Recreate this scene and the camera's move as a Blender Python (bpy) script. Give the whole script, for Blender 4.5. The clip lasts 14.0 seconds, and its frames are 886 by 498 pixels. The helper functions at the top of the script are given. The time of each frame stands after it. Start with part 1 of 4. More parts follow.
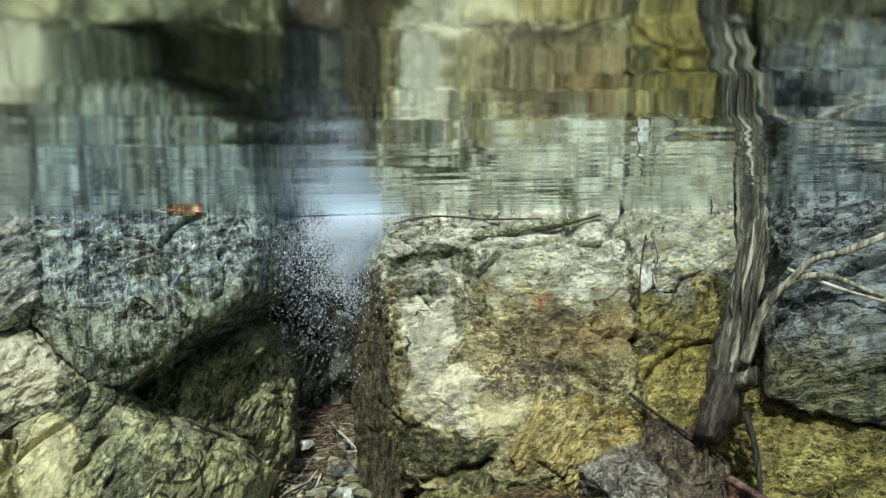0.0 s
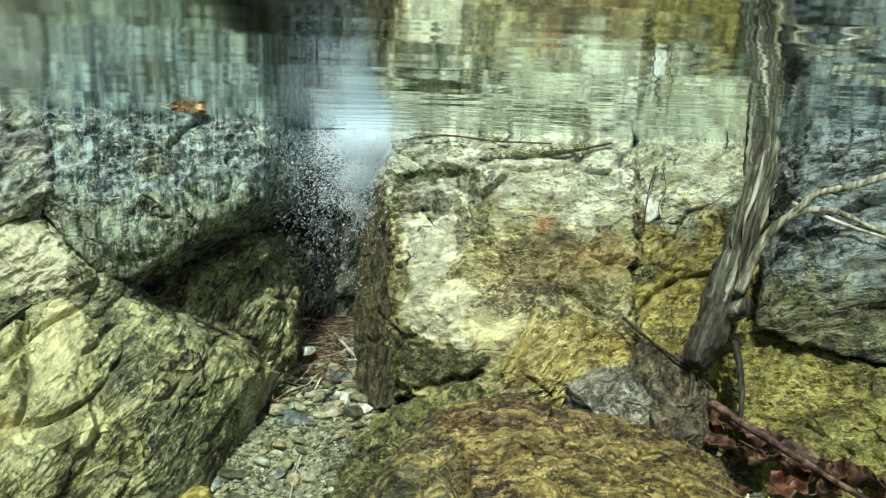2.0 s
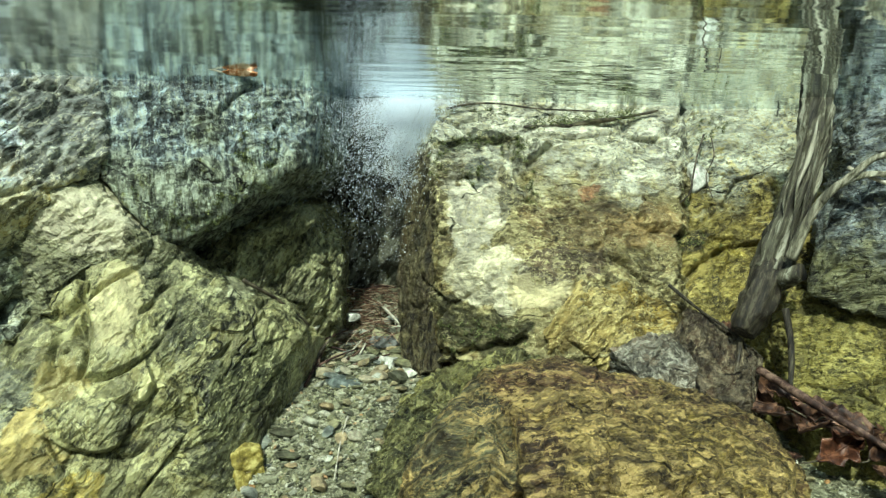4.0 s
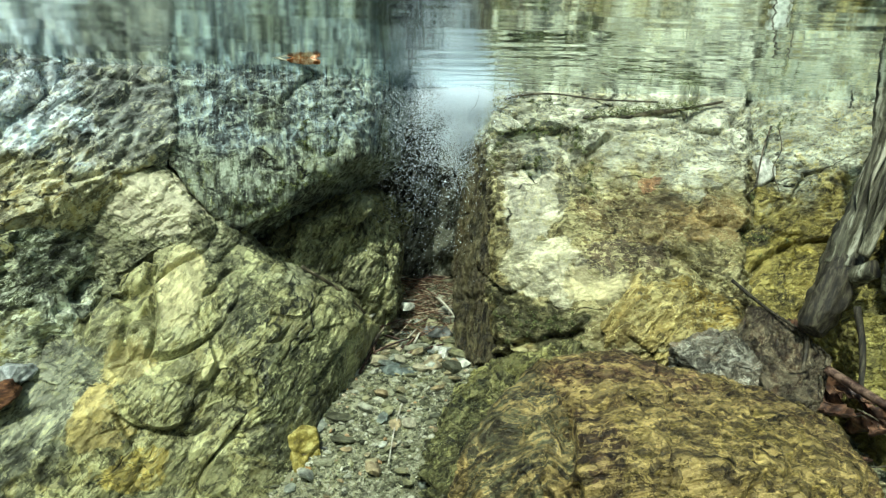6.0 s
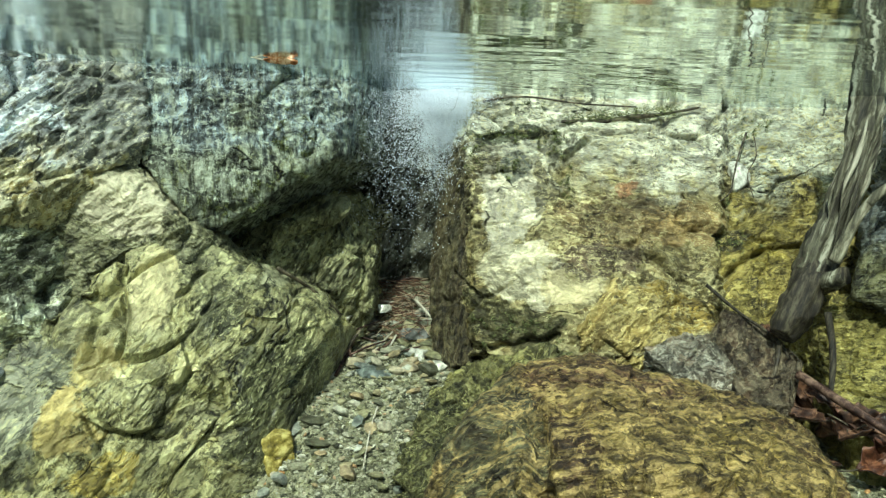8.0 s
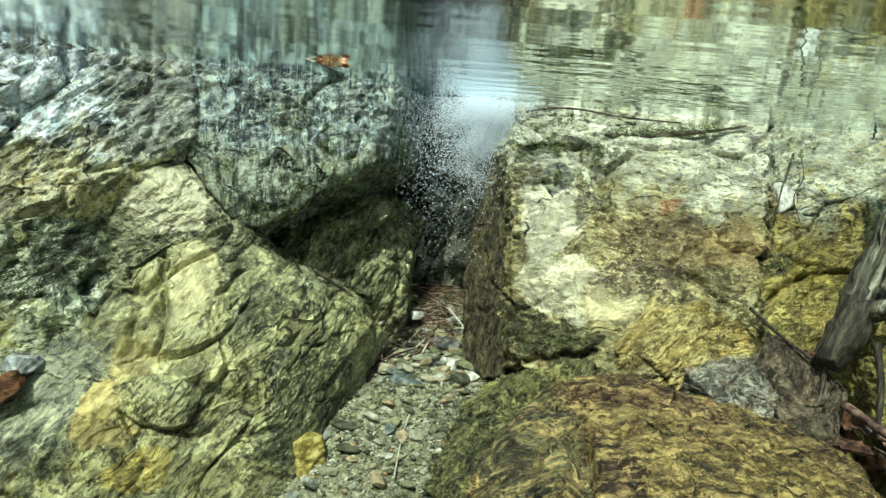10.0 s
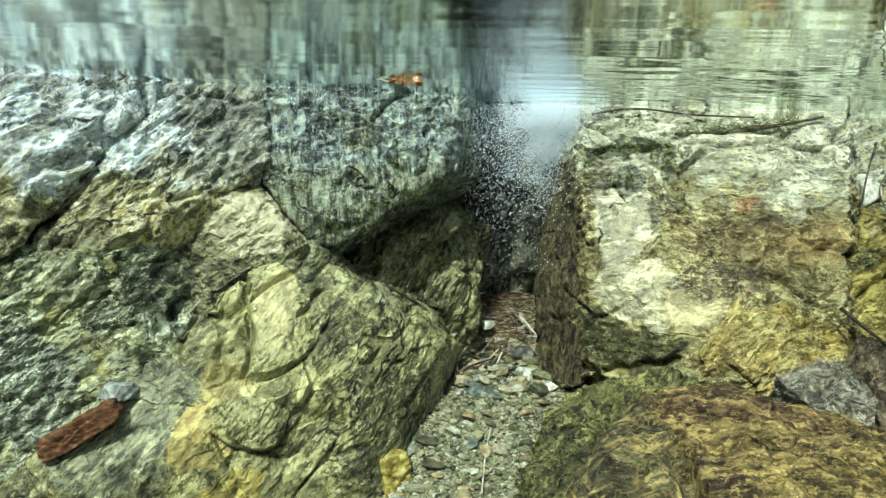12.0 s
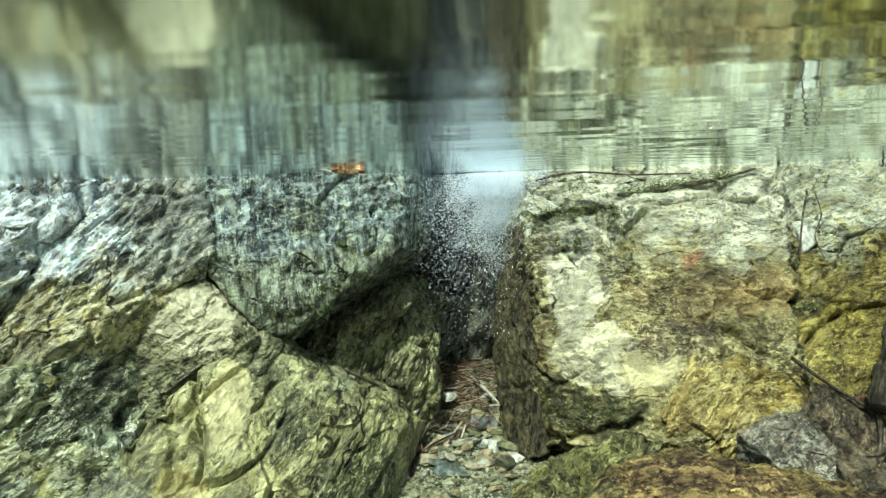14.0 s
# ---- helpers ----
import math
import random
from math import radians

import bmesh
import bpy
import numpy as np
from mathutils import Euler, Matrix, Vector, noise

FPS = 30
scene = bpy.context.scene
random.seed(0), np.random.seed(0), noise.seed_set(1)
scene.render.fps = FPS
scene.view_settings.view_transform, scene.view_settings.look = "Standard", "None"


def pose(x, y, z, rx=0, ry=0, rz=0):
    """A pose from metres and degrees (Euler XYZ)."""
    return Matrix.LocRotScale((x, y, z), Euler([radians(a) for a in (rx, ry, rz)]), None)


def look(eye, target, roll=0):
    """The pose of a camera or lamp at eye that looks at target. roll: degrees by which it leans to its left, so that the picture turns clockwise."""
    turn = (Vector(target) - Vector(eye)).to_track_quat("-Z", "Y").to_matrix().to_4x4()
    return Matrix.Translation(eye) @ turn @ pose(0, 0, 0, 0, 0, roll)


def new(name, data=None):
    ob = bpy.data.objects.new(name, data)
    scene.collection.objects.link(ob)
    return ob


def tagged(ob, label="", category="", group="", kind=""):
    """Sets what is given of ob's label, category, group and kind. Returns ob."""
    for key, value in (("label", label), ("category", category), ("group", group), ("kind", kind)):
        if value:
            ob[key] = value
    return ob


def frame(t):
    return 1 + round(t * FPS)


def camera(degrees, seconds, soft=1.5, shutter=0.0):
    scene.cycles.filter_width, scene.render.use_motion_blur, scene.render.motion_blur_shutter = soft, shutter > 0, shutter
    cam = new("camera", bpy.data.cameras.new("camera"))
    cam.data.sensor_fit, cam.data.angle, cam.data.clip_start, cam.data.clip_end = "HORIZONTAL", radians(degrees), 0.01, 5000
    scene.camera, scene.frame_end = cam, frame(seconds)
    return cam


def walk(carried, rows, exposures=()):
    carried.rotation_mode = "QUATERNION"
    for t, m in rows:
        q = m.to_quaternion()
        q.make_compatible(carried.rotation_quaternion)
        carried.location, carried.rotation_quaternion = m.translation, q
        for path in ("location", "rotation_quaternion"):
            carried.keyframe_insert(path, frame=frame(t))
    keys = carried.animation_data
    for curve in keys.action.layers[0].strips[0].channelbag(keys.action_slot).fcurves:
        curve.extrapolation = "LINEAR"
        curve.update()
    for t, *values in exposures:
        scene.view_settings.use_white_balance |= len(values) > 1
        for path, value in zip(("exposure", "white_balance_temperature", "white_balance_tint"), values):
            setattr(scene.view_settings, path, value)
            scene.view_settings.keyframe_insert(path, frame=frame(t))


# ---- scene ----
cam = camera(66.3, 14.0, soft=1.3)
# seconds, eye (x, y, z), heading to the left, pitch and roll in degrees; the water's surface is z = 0
PATH = [
    (0, 0.0048, 0.0243, -0.0236, -9.87, -1.52, -1.63),
    (0.5, 0.0206, 0.0131, -0.0293, -8.28, -3.77, 0.50),
    (1, 0.0281, 0.0132, -0.0306, -8.45, -5.53, 1.32),
    (1.5, 0.0286, 0.0110, -0.0384, -8.19, -5.76, 1.08),
    (2, 0.0288, 0.0101, -0.0468, -7.68, -6.74, 1.22),
    (2.5, 0.0255, 0.0098, -0.0575, -6.67, -7.52, 1.71),
    (3, 0.0209, 0.0086, -0.0616, -5.87, -8.19, 1.71),
    (5.3, 0.0176, 0.0048, -0.0667, -2.80, -8.51, 1.73),
    (5.5, 0.0168, 0.0060, -0.0692, -2.07, -8.63, 2.38),
    (6, 0.0121, 0.0063, -0.0698, -0.45, -8.81, 1.45),
    (6.5, 0.0136, 0.0063, -0.0674, 0.34, -8.80, 2.20),
    (7, 0.0094, 0.0050, -0.0703, 0.40, -8.99, 1.55),
    (7.5, 0.0101, 0.0093, -0.0696, -1.80, -8.96, 1.84),
    (7.7, 0.0153, 0.0088, -0.0688, -1.97, -8.76, 1.96),
    (9.8, -0.0118, 0.0169, -0.0529, -4.72, -9.38, 5.71),
    (10, -0.0075, 0.0168, -0.0661, -0.61, -8.40, 4.62),
    (10.5, -0.0237, 0.0207, -0.0680, 4.16, -8.77, 3.96),
    (11, -0.0358, 0.0209, -0.0705, 5.97, -8.89, 3.09),
    (11.5, -0.0515, 0.0242, -0.0599, 4.44, -9.51, 2.35),
    (12, -0.0386, 0.0224, -0.0527, 3.20, -8.85, 1.65),
    (12.5, -0.0395, 0.0224, -0.0457, 3.05, -7.67, 0.27),
    (13, -0.0407, 0.0232, -0.0359, 2.21, -7.14, -0.03),
    (13.5, -0.0465, 0.0328, -0.0241, -0.36, -6.51, -0.69),
    (14, -0.0341, 0.0301, -0.0235, -0.48, -4.77, -2.07),
]


def eye_pose(x, y, z, heading, pitch, roll):
    h, p = radians(heading), radians(pitch)
    ahead = Vector((-math.sin(h) * math.cos(p), math.cos(h) * math.cos(p), math.sin(p)))
    return look((x, y, z), Vector((x, y, z)) + ahead, roll)


walk(cam, [(t, eye_pose(*row)) for t, *row in PATH], [(0, -0.28, 5700, 8), (0.5, -0.08, 5780, 0), (1.0, 0.02, 5860, -6), (2.5, 0.08, 5910, -6), (9.5, 0.08, 5910, -6), (12, 0.11, 5910, -6), (14, 0.11, 5910, -6)])

# ---- light: open sky and a high sun behind the camera's shoulder ----
SUN_FROM = Vector((-0.20, -0.56, 0.80)).normalized()
world = bpy.data.worlds.new("sky")
scene.world = world
world.use_nodes = True
wt = world.node_tree
sky = wt.nodes.new("ShaderNodeTexSky")
sky.sky_type, sky.sun_disc = "NISHITA", False
sky.sun_elevation = math.asin(SUN_FROM.z)
sky.sun_rotation = math.atan2(SUN_FROM.x, SUN_FROM.y)
wt.links.new(sky.outputs[0], wt.nodes["Background"].inputs[0])
wt.nodes["Background"].inputs[1].default_value = 0.15
sun = new("sun", bpy.data.lights.new("sun", "SUN"))
sun.data.energy, sun.data.angle, sun.data.color = 4.3, radians(0.6), (1.0, 0.95, 0.84)
sun.matrix_world = look(SUN_FROM * 5, (0, 0, 0))


# ---- materials ----
class Nodes:
    """A material's node tree, with short calls for the nodes used here."""

    def __init__(self, name):
        self.mat = bpy.data.materials.new(name)
        self.mat.use_nodes = True
        self.nt = self.mat.node_tree
        self.bsdf = self.nt.nodes["Principled BSDF"]
        self.pos = self.nt.nodes.new("ShaderNodeNewGeometry").outputs["Position"]

    def put(self, socket, value):
        if isinstance(value, bpy.types.NodeSocket):
            self.nt.links.new(value, socket)
        elif isinstance(value, (tuple, list)) and len(value) == 3 and socket.type == "RGBA":
            socket.default_value = (*value, 1)
        else:
            socket.default_value = value

    def math(self, op, a, b=0.0, clamp=False):
        n = self.nt.nodes.new("ShaderNodeMath")
        n.operation, n.use_clamp = op, clamp
        self.put(n.inputs[0], a), self.put(n.inputs[1], b)
        return n.outputs[0]

    def vec(self, op, a, b=(0, 0, 0)):
        n = self.nt.nodes.new("ShaderNodeVectorMath")
        n.operation = op
        self.put(n.inputs[0], a)
        if op == "SCALE":
            self.put(n.inputs["Scale"], b)
        else:
            self.put(n.inputs[1], b)
        return n.outputs["Value"] if op == "LENGTH" else n.outputs[0]

    def mapped(self, v, turn=(0, 0, 0), scale=(1, 1, 1)):
        n = self.nt.nodes.new("ShaderNodeMapping")
        n.vector_type = "POINT"
        self.put(n.inputs["Vector"], v)
        a = self.nt.nodes.new("ShaderNodeVectorRotate")
        a.rotation_type = "EULER_XYZ"
        self.put(a.inputs["Vector"], v)
        a.inputs["Rotation"].default_value = [radians(d) for d in turn]
        self.put(n.inputs["Vector"], a.outputs[0])
        n.inputs["Scale"].default_value = scale
        return n.outputs[0]

    def noise(self, v, scale, detail=6, rough=0.6, warp=0.0, colour=False):
        n = self.nt.nodes.new("ShaderNodeTexNoise")
        self.put(n.inputs["Vector"], v)
        n.inputs["Scale"].default_value, n.inputs["Detail"].default_value = scale, detail
        n.inputs["Roughness"].default_value, n.inputs["Distortion"].default_value = rough, warp
        return n.outputs["Color" if colour else "Fac"]

    def cracks(self, v, scale):
        n = self.nt.nodes.new("ShaderNodeTexVoronoi")
        n.feature = "DISTANCE_TO_EDGE"
        self.put(n.inputs["Vector"], v)
        n.inputs["Scale"].default_value = scale
        return n.outputs["Distance"]

    def cells(self, v, scale):
        n = self.nt.nodes.new("ShaderNodeTexVoronoi")
        self.put(n.inputs["Vector"], v)
        n.inputs["Scale"].default_value = scale
        return n.outputs["Color"]

    def step(self, v, lo, hi, a=0.0, b=1.0):
        n = self.nt.nodes.new("ShaderNodeMapRange")
        n.interpolation_type = "SMOOTHSTEP"
        for k, x in enumerate((v, lo, hi, a, b)):
            self.put(n.inputs[k], x)
        return n.outputs[0]

    def mix(self, fac, a, b, blend="MIX"):
        n = self.nt.nodes.new("ShaderNodeMix")
        n.data_type, n.blend_type = "RGBA", blend
        self.put(n.inputs[0], fac), self.put(n.inputs[6], a), self.put(n.inputs[7], b)
        return n.outputs[2]

    def ramp(self, v, stops):
        n = self.nt.nodes.new("ShaderNodeValToRGB")
        self.put(n.inputs[0], v)
        e = n.color_ramp.elements
        while len(e) < len(stops):
            e.new(0.5)
        for k, (at, c) in enumerate(stops):
            e[k].position, e[k].color = at, (*c, 1)
        return n.outputs[0]

    def bump(self, height, distance, strength=1.0, normal=None):
        n = self.nt.nodes.new("ShaderNodeBump")
        self.put(n.inputs["Height"], height)
        n.inputs["Distance"].default_value, n.inputs["Strength"].default_value = distance, strength
        if normal is not None:
            self.put(n.inputs["Normal"], normal)
        return n.outputs[0]

    def random(self):
        return self.nt.nodes.new("ShaderNodeObjectInfo").outputs["Random"]

    def done(self, colour, rough=0.6, normal=None, specular=0.3):
        self.put(self.bsdf.inputs["Base Color"], colour)
        self.put(self.bsdf.inputs["Roughness"], rough)
        self.put(self.bsdf.inputs["Specular IOR Level"], specular)
        if normal is not None:
            self.put(self.bsdf.inputs["Normal"], normal)
        return self.mat


def rock_material(name, dark, mid, light, stain, turn=(0, 35, 20), seam=(22, 22, 95), band=None, patches=(), crack=6.0,
                  scale=1.0, relief=1.0, strands=0.0, comb_map=((0, 0, 14), (7, 85, 120)), shade=0.5, fold=0.014, veins=0.3, chunks=0.4, speck=0.6):
    """Foliated stream rock: banded minerals, blotches of stain and algae, dark pits and seams, cracks and speckle.
    band: (height, colour) of a zone below the waterline, its pale tone partly painted haze. patches: (centre, reach,
    colour) of mineral veins and other tones, some of them painted shade. shade: how much of it is pitted."""
    n = Nodes(name)
    half = (0.5, 0.5, 0.5)
    times = lambda c, k: tuple(min(0.88, k * v) for v in c)
    bent = n.vec("ADD", n.pos, n.vec("SCALE", n.vec("SUBTRACT", n.noise(n.pos, 12 * scale, 3, 0.5, colour=True), half), 0.06))
    fine_bent = n.vec("ADD", bent, n.vec("SCALE", n.vec("SUBTRACT", n.noise(n.pos, 55, 3, 0.6, colour=True), half), 0.010))
    grainwise = n.vec("ADD", n.pos, n.vec("SCALE", n.vec("SUBTRACT", n.noise(n.pos, 10, 4, 0.55, colour=True), half), fold))
    along = n.mapped(grainwise, turn, tuple(0.72 * k for k in seam))
    layers = n.noise(along, 1.0, 5, 0.62)
    lines = n.noise(n.vec("ADD", n.vec("SCALE", along, 0.8), (4.0, 9.0, 1.0)), 1.0, 4, 0.6)
    thin = n.noise(n.vec("SCALE", along, 2.6), 1.0, 4, 0.62)
    blotch = n.noise(bent, 19 * scale, 6, 0.62)
    patchy = n.noise(n.vec("ADD", fine_bent, (3.1, 1.7, 0.4)), 30 * scale, 5, 0.62)
    pits = n.noise(n.vec("ADD", fine_bent, (0.7, 5.2, 2.4)), 80, 4, 0.6)
    zone = n.noise(n.vec("ADD", bent, (9.0, 2.0, 4.0)), 8 * scale, 4, 0.6)
    grains = n.noise(n.pos, 380, 3, 0.65)
    specks = n.noise(n.mapped(n.vec("ADD", fine_bent, (1.3, 0.2, 6.1)), turn, (130, 130, 240)), 1.0, 3, 0.6)
    flecks = n.noise(n.mapped(n.vec("ADD", grainwise, (5.3, 2.2, 0.1)), turn, (75, 75, 210)), 1.0, 3, 0.6)
    web = n.noise(n.vec("ADD", fine_bent, (6.0, 1.0, 3.0)), 34 * scale, 4, 0.55, 0.6)
    base = n.ramp(layers, [(0.38, dark), (0.47, mid), (0.54, mid), (0.60, light)])
    base = n.mix(n.step(blotch, 0.505, 0.545), base, n.mix(n.step(thin, 0.42, 0.56), stain, n.mix(0.5, stain, light)))
    base = n.mix(n.step(patchy, 0.555, 0.60, 0.0, 0.85), base, light)
    base = n.mix(n.step(patchy, 0.455, 0.41, 0.0, 0.8), base, times(dark, 1.2))
    blocks = n.mapped(fine_bent, turn, (0.8, 0.8, 1.6))
    flake, slab = n.cells(blocks, 42 * scale), n.cells(n.vec("ADD", blocks, (2.0, 5.0, 1.0)), 15 * scale)
    base = n.mix(n.step(slab, 0.5, 0.56, 0.0, 0.45), base, n.mix(0.5, stain, mid))
    broad = n.noise(n.vec("ADD", bent, (2.0, 7.0, 5.0)), 6.0, 3, 0.5)
    base = n.mix(n.step(broad, 0.50, 0.56, 0.0, 0.6), base, n.mix(n.step(thin, 0.40, 0.58), times(stain, 1.1), n.mix(0.6, stain, light)))
    base = n.mix(n.step(broad, 0.45, 0.40, 0.0, 0.55), base, n.mix(n.step(thin, 0.40, 0.58), times(dark, 1.5), mid))
    # upper zone's own tone, with the water's pale haze mixed into the colour
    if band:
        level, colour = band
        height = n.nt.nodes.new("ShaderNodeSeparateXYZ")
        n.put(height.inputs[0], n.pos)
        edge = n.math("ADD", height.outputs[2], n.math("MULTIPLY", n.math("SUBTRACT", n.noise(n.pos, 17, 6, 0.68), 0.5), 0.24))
        upper_tone = n.mix(n.step(layers, 0.42, 0.52), times(colour, 0.62 - 0.3 * shade), colour)
        upper_tone = n.mix(n.step(patchy, 0.47, 0.42, 0.0, 0.15 + 0.8 * shade), upper_tone, times(colour, 0.18))
        base = n.mix(n.step(edge, level - 0.025, level + 0.025, 0.0, 0.82), base, upper_tone)
    calm = 0.0
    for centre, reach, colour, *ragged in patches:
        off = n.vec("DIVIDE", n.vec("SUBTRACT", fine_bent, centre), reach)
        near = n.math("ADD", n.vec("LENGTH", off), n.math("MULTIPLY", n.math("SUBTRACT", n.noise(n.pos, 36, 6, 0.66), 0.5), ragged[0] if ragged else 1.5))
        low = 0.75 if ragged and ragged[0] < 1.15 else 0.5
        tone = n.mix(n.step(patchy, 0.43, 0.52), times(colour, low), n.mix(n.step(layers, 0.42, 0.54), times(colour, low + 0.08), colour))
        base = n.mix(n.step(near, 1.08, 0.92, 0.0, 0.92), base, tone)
        if sum(colour) > 0.9:
            calm = n.math("MAXIMUM", calm, n.step(near, 1.05, 0.85, 0.0, 0.65))
    # combed streaks: algae on the round boulder, painted caustic light on the hanging one
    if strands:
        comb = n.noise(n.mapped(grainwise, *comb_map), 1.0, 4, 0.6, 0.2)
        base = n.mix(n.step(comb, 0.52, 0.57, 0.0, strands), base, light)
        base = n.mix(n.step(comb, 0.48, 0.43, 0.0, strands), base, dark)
    clean = n.math("SUBTRACT", 1.0, calm)
    worn = n.math("MULTIPLY", clean, n.step(zone, 0.42, 0.55, 0.15, 1.0))
    split = n.cracks(n.mapped(fine_bent, turn, (0.7, 0.7, 1.9)), crack)
    open_gap = n.math("MULTIPLY", n.step(split, 0.0, 0.009, 1.0, 0.0), n.step(blotch, 0.51, 0.57))
    vein = n.math("MULTIPLY", worn, n.step(n.math("ABSOLUTE", n.math("SUBTRACT", lines, 0.5)), 0.002, 0.011, veins, 0.0))
    quartz = n.math("MULTIPLY", n.step(zone, 0.56, 0.48), n.step(n.math("ABSOLUTE", n.math("SUBTRACT", thin, 0.47)), 0.003, 0.014, 0.8, 0.0))
    base = n.mix(quartz, base, times(light, 1.1))
    base = n.mix(n.math("MAXIMUM", vein, open_gap), base, times(dark, 0.4))
    base = n.mix(n.math("MULTIPLY", worn, n.step(pits, 0.47, 0.41, 0.0, 0.3 + 0.6 * shade)), base, times(dark, 0.4))
    base = n.mix(n.step(pits, 0.56, 0.63, 0.0, 0.4), base, light)
    speck = n.step(n.noise(n.vec("ADD", bent, (1.0, 4.0, 8.0)), 11, 3, 0.55), 0.42, 0.56, 0.3 * speck, 1.15 * speck)
    speck = n.math("MULTIPLY", clean, speck)
    hair = n.math("MULTIPLY", worn, n.step(n.math("ABSOLUTE", n.math("SUBTRACT", web, 0.5)), 0.001, 0.008, 0.75, 0.0))
    base = n.mix(hair, base, times(dark, 0.5))
    base = n.mix(n.math("MULTIPLY", speck, n.step(flecks, 0.42, 0.37, 0.0, 0.8)), base, times(dark, 0.7))
    base = n.mix(n.math("MULTIPLY", speck, n.step(flecks, 0.585, 0.63, 0.0, 0.7)), base, times(light, 1.1))
    base = n.mix(n.math("MULTIPLY", speck, n.step(specks, 0.41, 0.36)), base, times(dark, 0.5))
    base = n.mix(n.math("MULTIPLY", speck, n.step(specks, 0.60, 0.65, 0.0, 0.8)), base, times(light, 1.15))
    base = n.mix(n.math("MULTIPLY", clean, chunks), base, n.ramp(flake, [(0.25, (0.2, 0.2, 0.2)), (0.5, half), (0.75, (0.8, 0.8, 0.8))]), "OVERLAY")
    base = n.mix(0.09, base, n.ramp(grains, [(0.35, (0.15, 0.15, 0.15)), (0.5, half), (0.65, (0.9, 0.9, 0.9))]), "OVERLAY")
    high = n.math("ADD", n.math("MULTIPLY", layers, 0.8), n.math("MULTIPLY", patchy, 0.55))
    high = n.math("ADD", high, n.math("ADD", n.math("MULTIPLY", specks, 0.22), n.math("MULTIPLY", flecks, 0.25)))
    high = n.math("ADD", high, n.math("ADD", n.math("MULTIPLY", pits, 0.5), n.math("MULTIPLY", thin, 0.3)))
    high = n.math("SUBTRACT", high, n.math("MULTIPLY", n.math("MAXIMUM", hair, n.math("MAXIMUM", vein, open_gap)), 0.35))
    high = n.math("ADD", high, n.math("ADD", n.math("MULTIPLY", flake, 0.35 * chunks), n.math("MULTIPLY", slab, 0.5 * chunks)))
    normal = n.bump(grains, 0.0007, 0.35, n.bump(high, 0.014 * relief, 1.0))
    return n.done(base, n.step(pits, 0.4, 0.6, 0.7, 0.4), normal, 0.3)


def plain_material(name, stops, scale, rough=0.7, relief=0.0006, stretch=(1, 1, 1), by_piece=0.0, specular=0.25, turn=(0, 0, 0)):
    """A small thing's material: mottled colour from a few tones, with fine relief."""
    n = Nodes(name)
    v = n.mapped(n.pos, turn, stretch)
    mottle = n.noise(v, scale, 6, 0.65)
    colour = n.ramp(mottle, stops)
    if by_piece:
        tone = n.ramp(n.random(), [(0.0, (0.22, 0.22, 0.22)), (0.5, (0.5, 0.5, 0.48)), (1.0, (0.86, 0.84, 0.8))])
        colour = n.mix(by_piece, colour, tone, "OVERLAY")
    return n.done(colour, rough, n.bump(mottle, relief, 0.8), specular)


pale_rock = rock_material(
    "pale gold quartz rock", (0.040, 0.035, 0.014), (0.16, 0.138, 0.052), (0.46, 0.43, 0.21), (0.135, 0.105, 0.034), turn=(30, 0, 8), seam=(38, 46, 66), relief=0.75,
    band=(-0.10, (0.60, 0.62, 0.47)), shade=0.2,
    # first patch: brown left flank, darkened with its shade in the colour
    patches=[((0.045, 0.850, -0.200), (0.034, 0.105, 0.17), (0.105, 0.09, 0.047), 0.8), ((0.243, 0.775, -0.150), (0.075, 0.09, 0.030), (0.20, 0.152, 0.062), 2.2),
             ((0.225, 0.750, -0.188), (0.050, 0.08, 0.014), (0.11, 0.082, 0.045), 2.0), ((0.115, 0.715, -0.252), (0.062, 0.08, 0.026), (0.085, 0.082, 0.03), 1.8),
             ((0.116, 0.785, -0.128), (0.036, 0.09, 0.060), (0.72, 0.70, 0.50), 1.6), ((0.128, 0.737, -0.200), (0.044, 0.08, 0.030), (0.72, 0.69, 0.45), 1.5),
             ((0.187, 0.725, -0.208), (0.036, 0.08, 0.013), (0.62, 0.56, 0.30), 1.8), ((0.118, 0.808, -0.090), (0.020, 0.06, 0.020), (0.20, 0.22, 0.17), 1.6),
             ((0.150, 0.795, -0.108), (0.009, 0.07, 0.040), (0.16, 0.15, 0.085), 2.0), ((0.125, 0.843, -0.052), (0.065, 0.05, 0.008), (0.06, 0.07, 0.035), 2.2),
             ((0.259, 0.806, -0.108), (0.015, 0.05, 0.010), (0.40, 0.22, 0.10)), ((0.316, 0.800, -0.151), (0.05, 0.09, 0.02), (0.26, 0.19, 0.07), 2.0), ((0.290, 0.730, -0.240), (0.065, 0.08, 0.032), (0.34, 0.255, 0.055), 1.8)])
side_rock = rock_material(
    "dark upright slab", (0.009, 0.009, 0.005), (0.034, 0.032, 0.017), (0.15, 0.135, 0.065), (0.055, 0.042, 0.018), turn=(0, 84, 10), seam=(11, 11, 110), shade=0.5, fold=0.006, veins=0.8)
gold_rock = rock_material(
    "rusty gold rock", (0.032, 0.028, 0.010), (0.145, 0.122, 0.028), (0.38, 0.33, 0.10), (0.17, 0.13, 0.022), turn=(30, 10, 8), seam=(36, 46, 66),
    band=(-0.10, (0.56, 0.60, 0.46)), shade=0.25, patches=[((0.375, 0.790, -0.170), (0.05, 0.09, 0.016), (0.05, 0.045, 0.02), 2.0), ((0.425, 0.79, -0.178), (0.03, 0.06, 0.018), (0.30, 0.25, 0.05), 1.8)])
